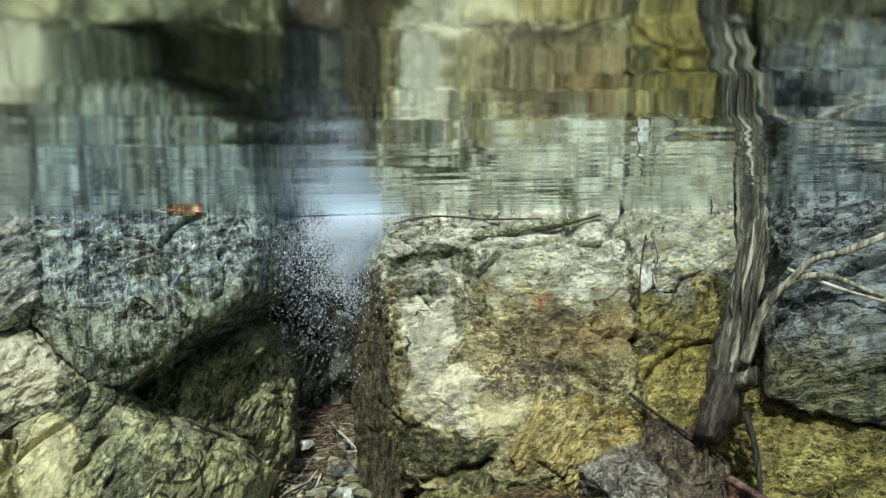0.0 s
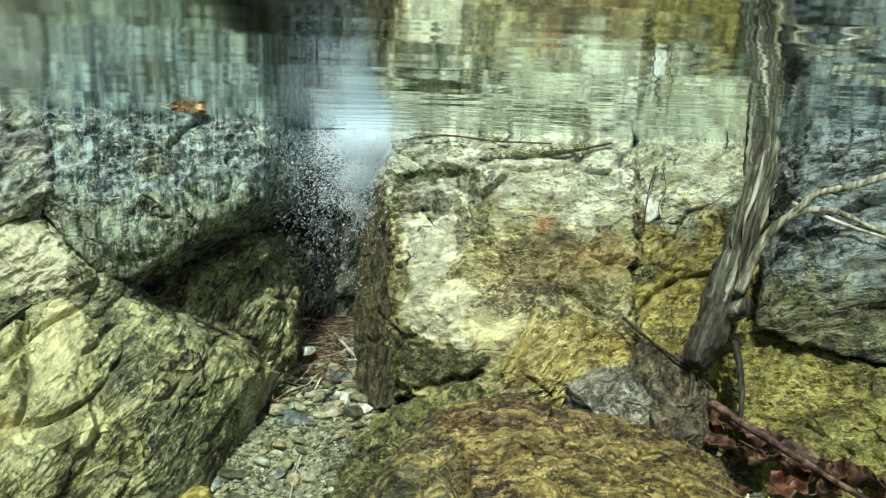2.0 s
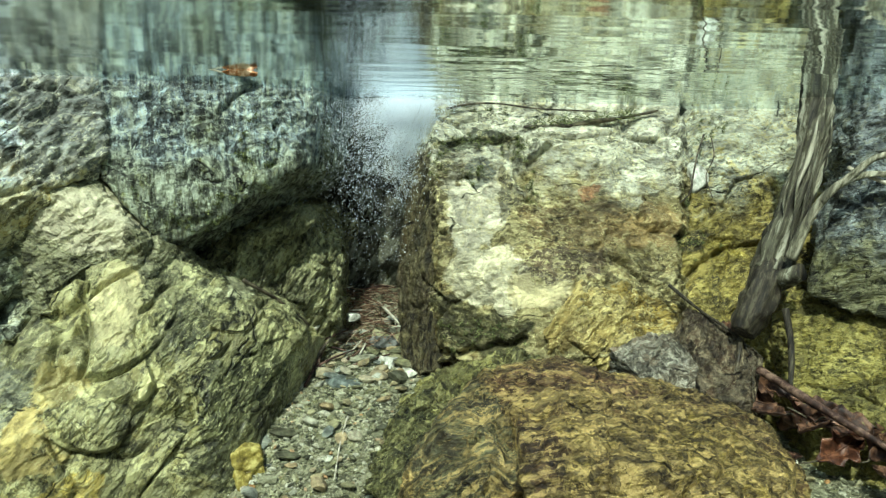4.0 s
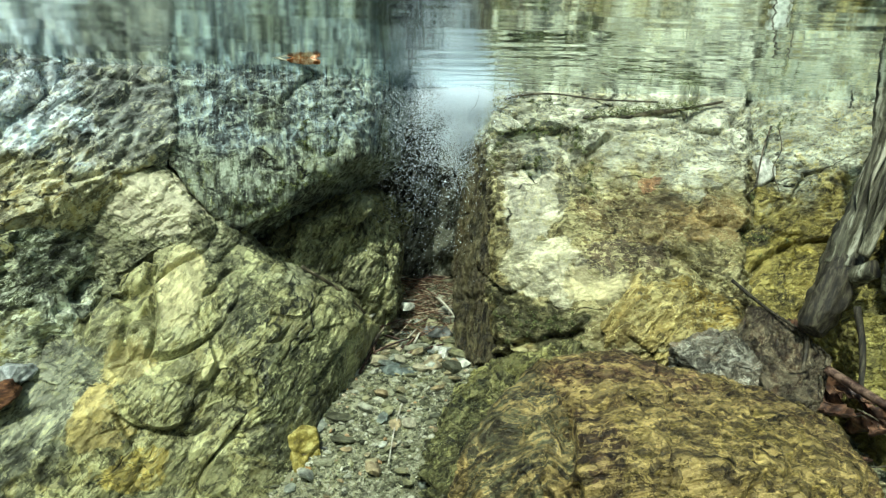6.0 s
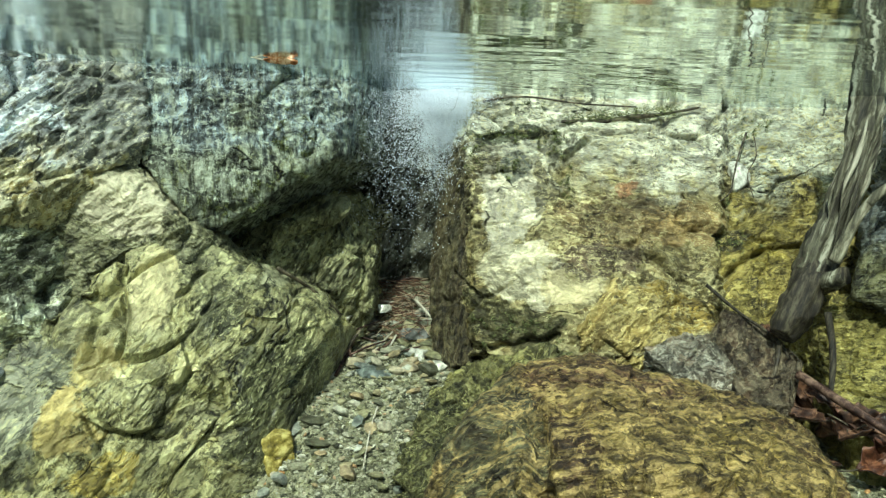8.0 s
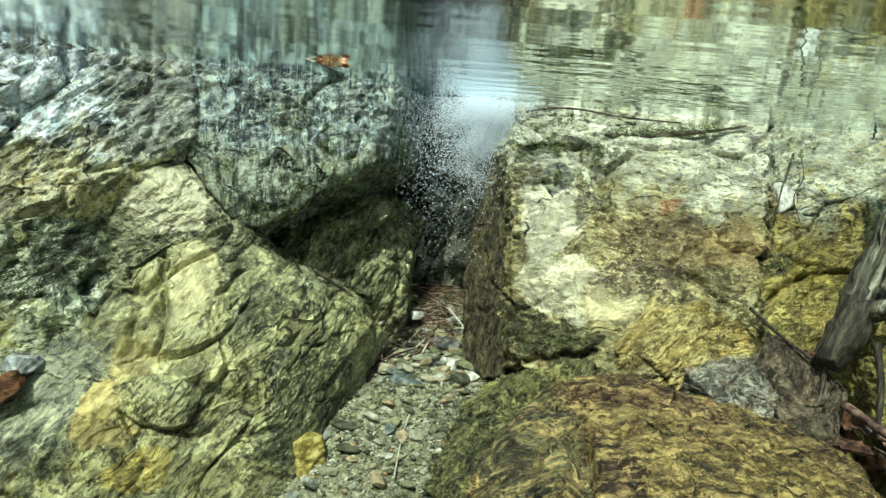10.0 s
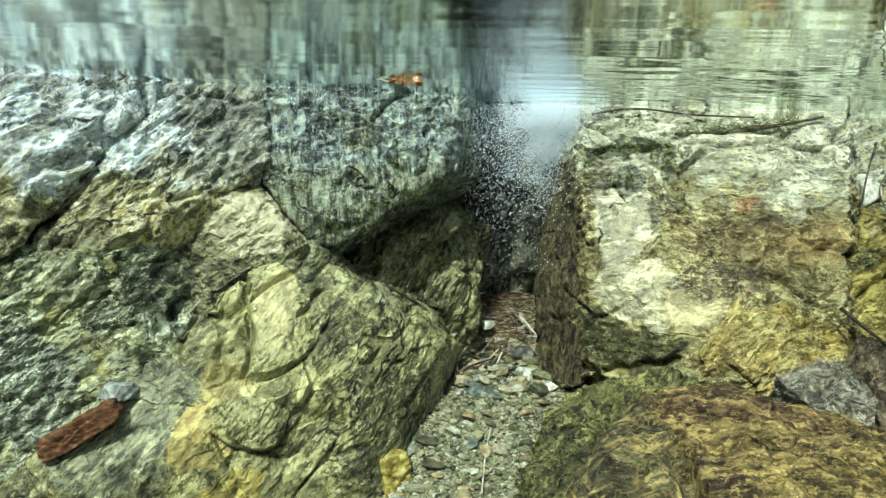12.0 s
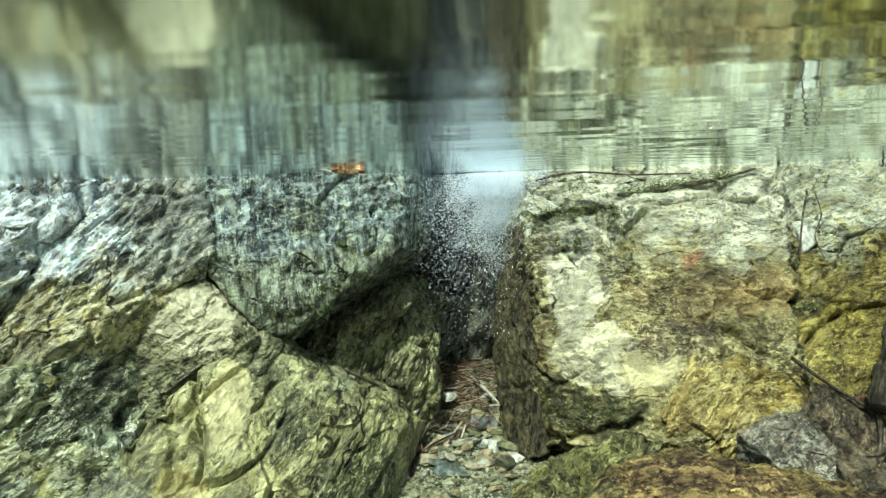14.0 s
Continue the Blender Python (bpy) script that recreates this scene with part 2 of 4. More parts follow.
slab_rock = rock_material(
    "ochre slab", (0.06, 0.046, 0.014), (0.25, 0.20, 0.06), (0.48, 0.42, 0.17), (0.20, 0.14, 0.035), turn=(30, 40, 8), seam=(18, 18, 40), shade=0.2)
boulder_rock = rock_material(
    "green gold mossy rock", (0.026, 0.03, 0.014), (0.138, 0.14, 0.068), (0.40, 0.40, 0.20), (0.20, 0.185, 0.065), turn=(0, 50, 15), seam=(26, 26, 70), shade=0.5, chunks=0.6, veins=0.4, speck=0.6, relief=0.36,
    patches=[((-0.330, 0.570, -0.300), (0.055, 0.08, 0.060), (0.19, 0.20, 0.13), 1.1), ((-0.233, 0.645, -0.213), (0.025, 0.060, 0.040), (0.60, 0.56, 0.28), 0.6),
             ((-0.262, 0.590, -0.275), (0.022, 0.05, 0.022), (0.46, 0.40, 0.15), 1.5), ((-0.274, 0.570, -0.318), (0.022, 0.05, 0.026), (0.46, 0.38, 0.13), 1.6),
             ((-0.248, 0.575, -0.360), (0.030, 0.05, 0.022), (0.42, 0.34, 0.08), 1.8), ((-0.186, 0.612, -0.272), (0.014, 0.03, 0.013), (0.56, 0.54, 0.26), 0.7),
             ((-0.130, 0.720, -0.213), (0.050, 0.03, 0.012), (0.54, 0.55, 0.32), 1.4), ((-0.160, 0.640, -0.235), (0.020, 0.04, 0.02), (0.10, 0.105, 0.05), 2.0),
             # last patch lays the undercut side's shade into the colour
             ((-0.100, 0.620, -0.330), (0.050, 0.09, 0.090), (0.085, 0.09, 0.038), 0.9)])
tip_rock = rock_material(
    "pale tipped stone", (0.024, 0.028, 0.014), (0.105, 0.11, 0.06), (0.36, 0.36, 0.21), (0.14, 0.14, 0.065), turn=(0, -30, 10), seam=(20, 20, 60), relief=0.6,
    patches=[((-0.258, 0.660, -0.132), (0.042, 0.07, 0.034), (0.58, 0.55, 0.36), 0.8)], crack=2.0, veins=0.15, chunks=0.3)
# upright pale and dark streaks put rippling caustic light into the colour
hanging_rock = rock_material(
    "grey rock with painted caustics", (0.014, 0.017, 0.014), (0.115, 0.132, 0.09), (0.40, 0.45, 0.34), (0.19, 0.205, 0.07), turn=(4, 0, 0), seam=(150, 150, 26), scale=2.0, fold=0.004, relief=0.6,
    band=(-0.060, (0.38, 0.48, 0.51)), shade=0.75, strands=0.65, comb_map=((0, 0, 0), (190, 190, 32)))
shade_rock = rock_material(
    "dark olive rock", (0.035, 0.037, 0.018), (0.22, 0.225, 0.105), (0.42, 0.42, 0.22), (0.21, 0.205, 0.075), turn=(0, 62, 0), seam=(14, 14, 75), veins=0.6)
# its low tone carries the shade behind the bubble curtain
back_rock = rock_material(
    "shade-darkened rock", (0.022, 0.024, 0.019), (0.10, 0.105, 0.075), (0.24, 0.25, 0.18), (0.085, 0.085, 0.05), turn=(0, 60, 0))
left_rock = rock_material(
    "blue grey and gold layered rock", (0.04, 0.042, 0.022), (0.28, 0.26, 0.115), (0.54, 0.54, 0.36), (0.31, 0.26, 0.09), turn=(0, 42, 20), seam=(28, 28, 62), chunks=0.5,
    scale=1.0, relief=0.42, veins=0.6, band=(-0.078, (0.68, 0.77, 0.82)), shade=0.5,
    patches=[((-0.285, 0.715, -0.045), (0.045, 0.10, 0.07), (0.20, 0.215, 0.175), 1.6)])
slope_rock = rock_material(
    "green grey layered rock", (0.04, 0.046, 0.026), (0.26, 0.28, 0.16), (0.54, 0.58, 0.42), (0.28, 0.27, 0.09), turn=(0, 35, 25), seam=(26, 26, 60), shade=0.55, chunks=0.5, relief=0.6,
    # the two dark green patches paint in the shaded hollows by the tip stone
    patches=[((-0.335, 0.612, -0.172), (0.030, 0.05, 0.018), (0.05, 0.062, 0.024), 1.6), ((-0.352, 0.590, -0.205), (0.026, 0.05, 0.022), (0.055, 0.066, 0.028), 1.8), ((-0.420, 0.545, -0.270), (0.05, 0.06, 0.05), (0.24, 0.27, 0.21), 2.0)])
slate_rock = rock_material(
    "dark blue grey slate", (0.018, 0.020, 0.012), (0.075, 0.078, 0.04), (0.22, 0.225, 0.13), (0.10, 0.098, 0.035), turn=(10, 12, 0), seam=(16, 16, 110), band=(-0.145, (0.215, 0.25, 0.255)), shade=0.75)
moss_rock = rock_material(
    "yellow green rock", (0.026, 0.026, 0.01), (0.12, 0.112, 0.03), (0.32, 0.29, 0.09), (0.17, 0.145, 0.028), turn=(10, 10, 0), seam=(34, 34, 70), shade=0.4)
round_rock = rock_material(
    "rust brown algae rock", (0.015, 0.009, 0.004), (0.080, 0.044, 0.018), (0.33, 0.25, 0.09), (0.13, 0.10, 0.02), turn=(10, 15, 20), seam=(22, 22, 90), scale=2.1, relief=0.75, strands=0.6, comb_map=((0, 0, 8), (10, 200, 14)), shade=0.7, chunks=0.6, veins=0.1, fold=0.012,
    patches=[((0.070, 0.490, -0.290), (0.042, 0.09, 0.05), (0.125, 0.125, 0.06), 1.8), ((0.175, 0.530, -0.250), (0.07, 0.035, 0.03), (0.125, 0.072, 0.034), 2.0), ((0.235, 0.425, -0.262), (0.05, 0.04, 0.03), (0.27, 0.205, 0.05), 2.6), ((0.125, 0.440, -0.265), (0.022, 0.05, 0.03), (0.06, 0.034, 0.015), 2.0)])
mound_rock = rock_material(
    "olive gravelly rock", (0.014, 0.016, 0.007), (0.09, 0.092, 0.034), (0.33, 0.32, 0.13), (0.14, 0.132, 0.034), scale=1.6, chunks=0.75, relief=1.6, shade=0.7)
flake_rock = rock_material(
    "grey flaked slate", (0.036, 0.033, 0.022), (0.17, 0.158, 0.11), (0.44, 0.43, 0.33), (0.16, 0.12, 0.07), turn=(0, 15, 0), scale=2)
brown_rock = rock_material(
    "brown broken slate", (0.012, 0.009, 0.005), (0.055, 0.040, 0.022), (0.19, 0.165, 0.10), (0.055, 0.036, 0.018), turn=(0, 60, 20), seam=(45, 45, 60), scale=1.5, chunks=0.7)
bed_mat = rock_material(
    "sandy gravel", (0.055, 0.056, 0.03), (0.18, 0.18, 0.10), (0.36, 0.36, 0.24), (0.16, 0.16, 0.065), seam=(60, 60, 60), crack=40, scale=2.5, relief=0.6)


# ---- shapes ----
def part(name, bm, material, parent=None, label=""):
    """One mesh object, under its thing if one is given."""
    mesh = bpy.data.meshes.new(name)
    bm.to_mesh(mesh)
    bm.free()
    mesh.polygons.foreach_set("use_smooth", [True] * len(mesh.polygons))
    mesh.materials.append(material)
    ob = new(name, mesh)
    if parent is not None:
        ob.parent = parent
    return tagged(ob, label)


def facing(azimuth, lift):
    a, e = radians(azimuth), radians(lift)
    return (math.cos(a) * math.cos(e), math.sin(a) * math.cos(e), math.sin(e))


def smooth(x, lo, hi):
    k = min(1.0, max(0.0, (x - lo) / (hi - lo)))
    return k * k * (3 - 2 * k)


def boulder(name, centre, facets, material, label, category="boulder", fineness=7, soften=2, rough=0.016, ledge=0.009, turn=(0, 35, 20), seed=0.0, grow=1.0,
            steps=34.0, front=(-90, 10), chip=0.0021, cleft=0.010, grooves=()):
    """A rock: a ball cut by facets (azimuth and lift in degrees, distance from the centre), its edges worn round, with lumps and ledges along its bedding."""
    bm = bmesh.new()
    bmesh.ops.create_icosphere(bm, subdivisions=fineness, radius=1.0)
    bm.verts.ensure_lookup_table()
    u = np.array([v.co[:] for v in bm.verts])
    u /= np.linalg.norm(u, axis=1)[:, None]
    u += 0.45 * np.array(facing(*front))
    u /= np.linalg.norm(u, axis=1)[:, None]
    out = np.array([facing(a, e) for a, e, _ in facets])
    far = np.array([d for *_, d in facets]) * grow
    along = u @ out.T
    r = np.where(along > 1e-3, far / np.maximum(along, 1e-3), 9.0).min(1)
    p = u * r[:, None]
    a, b = np.array([[e.verts[0].index, e.verts[1].index] for e in bm.edges]).T
    count = np.bincount(np.r_[a, b], minlength=len(p))[:, None]
    for _ in range(soften):
        total = np.zeros_like(p)
        np.add.at(total, a, p[b])
        np.add.at(total, b, p[a])
        p = 0.4 * p + 0.6 * total / count
    cut = np.zeros(len(p))
    for line, width, deep in grooves:
        at = p + np.array(centre) + 0.004 * np.sin(p[:, [2, 0, 1]] * 90 + seed) + 0.002 * np.sin(p[:, [1, 2, 0]] * 240)
        for g0, g1 in zip(line, line[1:]):
            g0, way = np.array(g0), np.array(g1) - np.array(g0)
            f = np.clip((at - g0) @ way / (way @ way), 0, 1)
            near = np.clip(1 - np.linalg.norm(at - g0 - f[:, None] * way, axis=1) / width, 0, 1)
            cut = np.maximum(cut, deep * np.minimum(1, 1.6 * near))
    for v, q in zip(bm.verts, p):
        v.co = q
    bm.normal_update()
    spin = Euler([radians(d) for d in turn]).to_matrix()
    shift = Vector(centre) + Vector((seed, seed * 0.7, 0))
    for v in bm.verts:
        q = v.co + shift
        w = spin @ q
        coarse = Vector((w.x * 10, w.y * 10, w.z * 16)) + 0.25 * noise.noise_vector(q * 20)
        block, seeds = noise.voronoi(coarse)
        lean = noise.cell_vector(seeds[0]) - Vector((0.5, 0.5, 0.5))
        small = Vector((w.x * 26, w.y * 26, w.z * 44)) + 0.3 * noise.noise_vector(q * 50)
        seed_b = noise.voronoi(small)[1][0]
        lean_b = noise.cell_vector(seed_b) - Vector((0.5, 0.5, 0.5))
        lumps = 0.5 * noise.fractal(q * 12, 0.9, 2.1, 4) + 2.4 * (coarse - seeds[0]).dot(lean) + 0.8 * lean.x + 0.9 * (small - seed_b).dot(lean_b) + 0.35 * lean_b.y
        split = (1 - smooth(block[1] - block[0], 0.0, 0.10)) * smooth(noise.noise(q * 7 + Vector((2, 8, 5))), -0.15, 0.25)
        s = w.z * steps + 1.3 * noise.fractal(q * 10, 0.9, 2.0, 4)
        tread = s - math.floor(s)
        shelf = tread if tread < 0.86 else (1 - tread) * 6.1
        wide = Vector((w.x * 24, w.y * 24, w.z * 62))
        knobs = 1.0 - abs(noise.fractal(wide, 0.8, 2.1, 4)) * 1.6
        chips = noise.fractal(Vector((w.x * 75, w.y * 75, w.z * 140)), 0.7, 2.1, 3)
        here = 0.55 + 0.6 * noise.noise(q * 9 + Vector((7, 3, 1)))
        v.co += v.normal * (rough * lumps - cut[v.index] - cleft * split + ledge * (shelf - 0.5) * here + 2.2 * chip * (knobs - 0.5) * (1.2 - here) + chip * chips)
    ob = part(name, bm, material)
    ob.location = centre
    return tagged(ob, label, category)


def bed_height(x, y):
    """The stream's bed: level gravel that climbs into the cleft between the rocks and, farther off, into the banks."""
    z = -0.45 + 0.10 * max(smooth(y, 0.48, 0.66), smooth(x, 0.12, 0.28)) + 0.034 * smooth(y, 0.62, 0.80) + 0.044 * smooth(y, 0.78, 0.98)
    z -= 0.035 * smooth(-x, 0.10, 0.17) * smooth(-y, -0.68, -0.60)
    z += 0.9 * smooth(max(abs(x) - 1.0, y - 1.25, -y - 2.0), 0.0, 1.6)
    return z + 0.006 * noise.noise(Vector((x * 14, y * 14, 0.3))) + 0.003 * noise.noise(Vector((x * 45, y * 45, 1.3)))


# ---- the setting: bed and water ----
def grid(xs, ys, height):
    bm = bmesh.new()
    rows = [[bm.verts.new((x, y, height(x, y))) for x in xs] for y in ys]
    for r0, r1 in zip(rows, rows[1:]):
        for k in range(len(xs) - 1):
            bm.faces.new((r0[k], r0[k + 1], r1[k + 1], r1[k]))
    return bm


xs = [-4, -3, -2.2, -1.6, -1.2, -0.9, *np.arange(-0.7, 0.701, 0.008), 0.9, 1.2, 1.6, 2.2, 3, 4]
ys = [-4.5, -3.4, -2.6, -2, -1.4, -0.8, -0.3, 0, 0.2, *np.arange(0.3, 1.101, 0.008), 1.25, 1.5, 1.9, 2.4, 3, 4]
streambed = tagged(part("ground", grid(xs, ys, bed_height), bed_mat), "sandy grey gravel bed of a clear stream", "streambed", kind="structure")


n = Nodes("clear water")
glass = n.nt.nodes.new("ShaderNodeBsdfGlass")
glass.inputs["IOR"].default_value = 1.333
glass.inputs["Color"].default_value = (0.88, 0.95, 0.96, 1)
across = n.nt.nodes.new("ShaderNodeSeparateXYZ")
n.put(across.inputs[0], n.pos)
n.put(glass.inputs["Roughness"], n.step(across.outputs[0], 0.08, -0.12, 0.045, 0.10))
swell = n.math("MULTIPLY", n.noise(n.mapped(n.pos, (0, 0, 12), (5, 6, 1)), 1.0, 2, 0.4), 0.0009)
waves = n.math("MULTIPLY", n.noise(n.mapped(n.pos, (0, 0, -6), (4, 18, 1)), 1.0, 1, 0.4), 0.0008)
ripples = n.math("MULTIPLY", n.noise(n.mapped(n.pos, (0, 0, 4), (8, 46, 1)), 1.0, 1, 0.5), 0.00028)
# rings that run out from the small fall
from_fall = n.vec("LENGTH", n.vec("SUBTRACT", n.pos, (0.06, 0.90, 0.0)))
phase = n.math("ADD", n.math("MULTIPLY", from_fall, 125.0), n.math("MULTIPLY", n.noise(n.pos, 12, 3, 0.6), 11.0))
fade = n.math("MULTIPLY", n.step(from_fall, 0.60, 0.10), n.step(across.outputs[0], -0.06, 0.08, 0.15, 1.0))
rings = n.math("MULTIPLY", n.math("MULTIPLY", n.math("SINE", phase), fade), 0.00042)
n.put(glass.inputs["Normal"], n.bump(n.math("ADD", n.math("ADD", swell, rings), n.math("ADD", waves, ripples)), 1.0, 1.0))
n.nt.links.new(glass.outputs[0], n.nt.nodes["Material Output"].inputs[0])
flat = [-3.6, -2.4, -1.2, 0, 1.2, 2.4, 3.6]
water = tagged(part("water", grid(flat, flat, lambda x, y: 0.0), n.mat), "clear rippled stream surface mirroring the rocks below", "water", kind="structure")
water.visible_shadow = False

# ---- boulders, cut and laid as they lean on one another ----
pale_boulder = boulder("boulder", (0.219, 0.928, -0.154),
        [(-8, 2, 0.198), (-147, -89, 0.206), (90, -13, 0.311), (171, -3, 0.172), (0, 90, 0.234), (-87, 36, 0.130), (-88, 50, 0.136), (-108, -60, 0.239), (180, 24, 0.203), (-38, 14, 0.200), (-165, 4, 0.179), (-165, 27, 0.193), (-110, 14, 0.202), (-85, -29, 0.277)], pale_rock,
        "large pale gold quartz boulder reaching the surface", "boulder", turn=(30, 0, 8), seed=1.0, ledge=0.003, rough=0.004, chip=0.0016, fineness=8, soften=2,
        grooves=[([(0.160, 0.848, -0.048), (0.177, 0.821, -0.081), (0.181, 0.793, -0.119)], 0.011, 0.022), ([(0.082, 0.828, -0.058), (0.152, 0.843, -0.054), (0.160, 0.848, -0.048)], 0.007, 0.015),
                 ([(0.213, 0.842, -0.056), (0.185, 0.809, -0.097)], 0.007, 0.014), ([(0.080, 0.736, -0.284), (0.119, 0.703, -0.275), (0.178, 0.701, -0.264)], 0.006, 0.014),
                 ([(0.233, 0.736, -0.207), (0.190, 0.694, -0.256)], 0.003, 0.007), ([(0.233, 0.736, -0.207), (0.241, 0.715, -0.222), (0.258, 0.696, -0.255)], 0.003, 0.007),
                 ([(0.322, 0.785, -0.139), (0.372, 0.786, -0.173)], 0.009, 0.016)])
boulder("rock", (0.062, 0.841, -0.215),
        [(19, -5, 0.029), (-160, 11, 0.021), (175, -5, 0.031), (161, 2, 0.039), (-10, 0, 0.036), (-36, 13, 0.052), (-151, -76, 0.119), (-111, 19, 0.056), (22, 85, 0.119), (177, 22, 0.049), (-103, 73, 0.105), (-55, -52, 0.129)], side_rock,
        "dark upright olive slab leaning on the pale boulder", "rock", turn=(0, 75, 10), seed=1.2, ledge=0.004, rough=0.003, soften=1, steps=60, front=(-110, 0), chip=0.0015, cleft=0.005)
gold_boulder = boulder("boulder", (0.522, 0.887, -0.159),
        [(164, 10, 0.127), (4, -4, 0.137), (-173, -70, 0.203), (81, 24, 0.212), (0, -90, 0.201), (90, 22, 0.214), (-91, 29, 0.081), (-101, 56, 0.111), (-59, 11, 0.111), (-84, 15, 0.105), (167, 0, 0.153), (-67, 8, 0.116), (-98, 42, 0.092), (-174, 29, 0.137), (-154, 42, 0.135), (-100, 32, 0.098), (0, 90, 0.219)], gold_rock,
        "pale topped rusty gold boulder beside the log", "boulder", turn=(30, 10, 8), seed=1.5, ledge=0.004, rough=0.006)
boulder("stone", (0.264, 0.729, -0.280),
        [(131, -40, 0.068), (-180, -90, 0.086), (171, -9, 0.068), (90, 0, 0.092), (-14, 15, 0.036), (90, 59, 0.068), (0, 0, 0.080), (-89, -16, 0.052), (3, 65, 0.058), (171, 38, 0.073), (-86, 38, 0.047), (-24, 15, 0.040), (-99, -11, 0.054), (-78, 42, 0.049), (-92, 10, 0.052), (-92, 43, 0.053), (-106, -12, 0.061), (-24, 66, 0.059)], slab_rock,
        "ochre slab leaning on the pale boulder", "stone", turn=(30, 40, 8), seed=1.7, ledge=0.002, rough=0.003, fineness=7, soften=0, cleft=0.004)
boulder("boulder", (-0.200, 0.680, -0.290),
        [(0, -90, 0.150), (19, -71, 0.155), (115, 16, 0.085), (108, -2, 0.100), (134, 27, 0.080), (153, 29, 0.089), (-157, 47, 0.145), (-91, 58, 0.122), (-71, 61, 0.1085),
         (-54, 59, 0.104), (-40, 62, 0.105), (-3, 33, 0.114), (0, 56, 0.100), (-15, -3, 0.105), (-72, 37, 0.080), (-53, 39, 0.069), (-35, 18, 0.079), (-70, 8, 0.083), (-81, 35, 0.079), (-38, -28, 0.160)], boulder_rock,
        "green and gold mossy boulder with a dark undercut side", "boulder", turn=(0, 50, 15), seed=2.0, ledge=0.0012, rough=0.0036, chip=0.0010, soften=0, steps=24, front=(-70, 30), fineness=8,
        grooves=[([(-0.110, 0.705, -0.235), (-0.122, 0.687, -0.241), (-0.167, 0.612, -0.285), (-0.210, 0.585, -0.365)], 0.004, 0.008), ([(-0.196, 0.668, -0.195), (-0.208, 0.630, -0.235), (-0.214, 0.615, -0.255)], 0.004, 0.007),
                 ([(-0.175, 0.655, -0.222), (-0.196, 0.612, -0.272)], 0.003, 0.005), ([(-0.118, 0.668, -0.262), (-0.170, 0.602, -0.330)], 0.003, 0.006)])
boulder("stone", (-0.273, 0.692, -0.171),
        [(103, -50, 0.067), (-78, 2, 0.038), (122, -21, 0.044), (-155, 29, 0.062), (-29, 6, 0.065), (33, 46, 0.061), (-140, 24, 0.064), (41, 41, 0.066), (-9, 41, 0.059), (26, -28, 0.106), (139, -5, 0.059), (-54, 42, 0.058), (-111, 72, 0.073), (-85, 7, 0.040), (36, 60, 0.071)], tip_rock,
        "small green stone with a pale bleached tip", "stone", fineness=7, seed=3.0, soften=9, rough=0.004, ledge=0.002, cleft=0.002, chip=0.0012)
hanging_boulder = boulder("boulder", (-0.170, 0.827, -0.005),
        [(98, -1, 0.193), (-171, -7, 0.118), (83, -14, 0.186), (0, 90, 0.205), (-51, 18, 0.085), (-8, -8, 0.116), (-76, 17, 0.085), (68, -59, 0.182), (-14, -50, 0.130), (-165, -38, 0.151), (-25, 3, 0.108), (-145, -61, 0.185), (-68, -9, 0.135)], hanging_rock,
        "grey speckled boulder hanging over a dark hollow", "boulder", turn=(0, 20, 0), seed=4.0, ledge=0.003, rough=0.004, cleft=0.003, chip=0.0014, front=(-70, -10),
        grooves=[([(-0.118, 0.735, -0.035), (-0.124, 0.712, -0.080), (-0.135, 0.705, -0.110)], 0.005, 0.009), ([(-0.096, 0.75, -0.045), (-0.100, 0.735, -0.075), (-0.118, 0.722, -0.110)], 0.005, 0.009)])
boulder("boulder", (-0.129, 0.872, -0.240),
        [(70, 2, 0.151), (0, -90, 0.140), (-180, 11, 0.142), (101, 31, 0.147), (-154, 19, 0.110), (-93, -29, 0.094), (-16, 84, 0.104), (-3, 1, 0.090), (-119, 64, 0.104), (-68, -15, 0.094), (-131, 53, 0.108), (-68, 6, 0.098), (-9, 25, 0.100), (-25, 17, 0.100), (-10, 66, 0.114)], shade_rock,
        "dark olive boulder in shade behind the cleft", "boulder", turn=(0, 60, 0), seed=5.0, rough=0.009, cleft=0.006)
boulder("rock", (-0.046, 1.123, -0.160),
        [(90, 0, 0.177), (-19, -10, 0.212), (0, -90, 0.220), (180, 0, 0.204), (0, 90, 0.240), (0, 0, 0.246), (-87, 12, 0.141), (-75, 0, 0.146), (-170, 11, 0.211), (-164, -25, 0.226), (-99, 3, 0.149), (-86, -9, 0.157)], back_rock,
        "shade-darkened rock wall behind the bubbling fall", "rock", turn=(0, 60, 0), seed=5.5, fineness=6)
boulder("rock", (-0.500, 0.634, -0.054),
        [(178, 0, 0.211), (-118, 86, 0.143), (-67, 38, 0.072), (175, -76, 0.100), (64, -1, 0.151), (-171, 25, 0.207), (43, -48, 0.073), (-52, 32, 0.080), (62, 14, 0.173), (54, -67, 0.082), (-72, -34, 0.158), (-32, 5, 0.109), (-74, -2, 0.145), (-29, -13, 0.123), (-35, -24, 0.138), (-8, -18, 0.120), (-78, 12, 0.079)], left_rock,
        "blue grey and gold layered rock slab at the surface", "rock", turn=(0, 42, 20), seed=6.0, ledge=0.005, rough=0.004, cleft=0.006, soften=1, steps=26, front=(-60, 0))
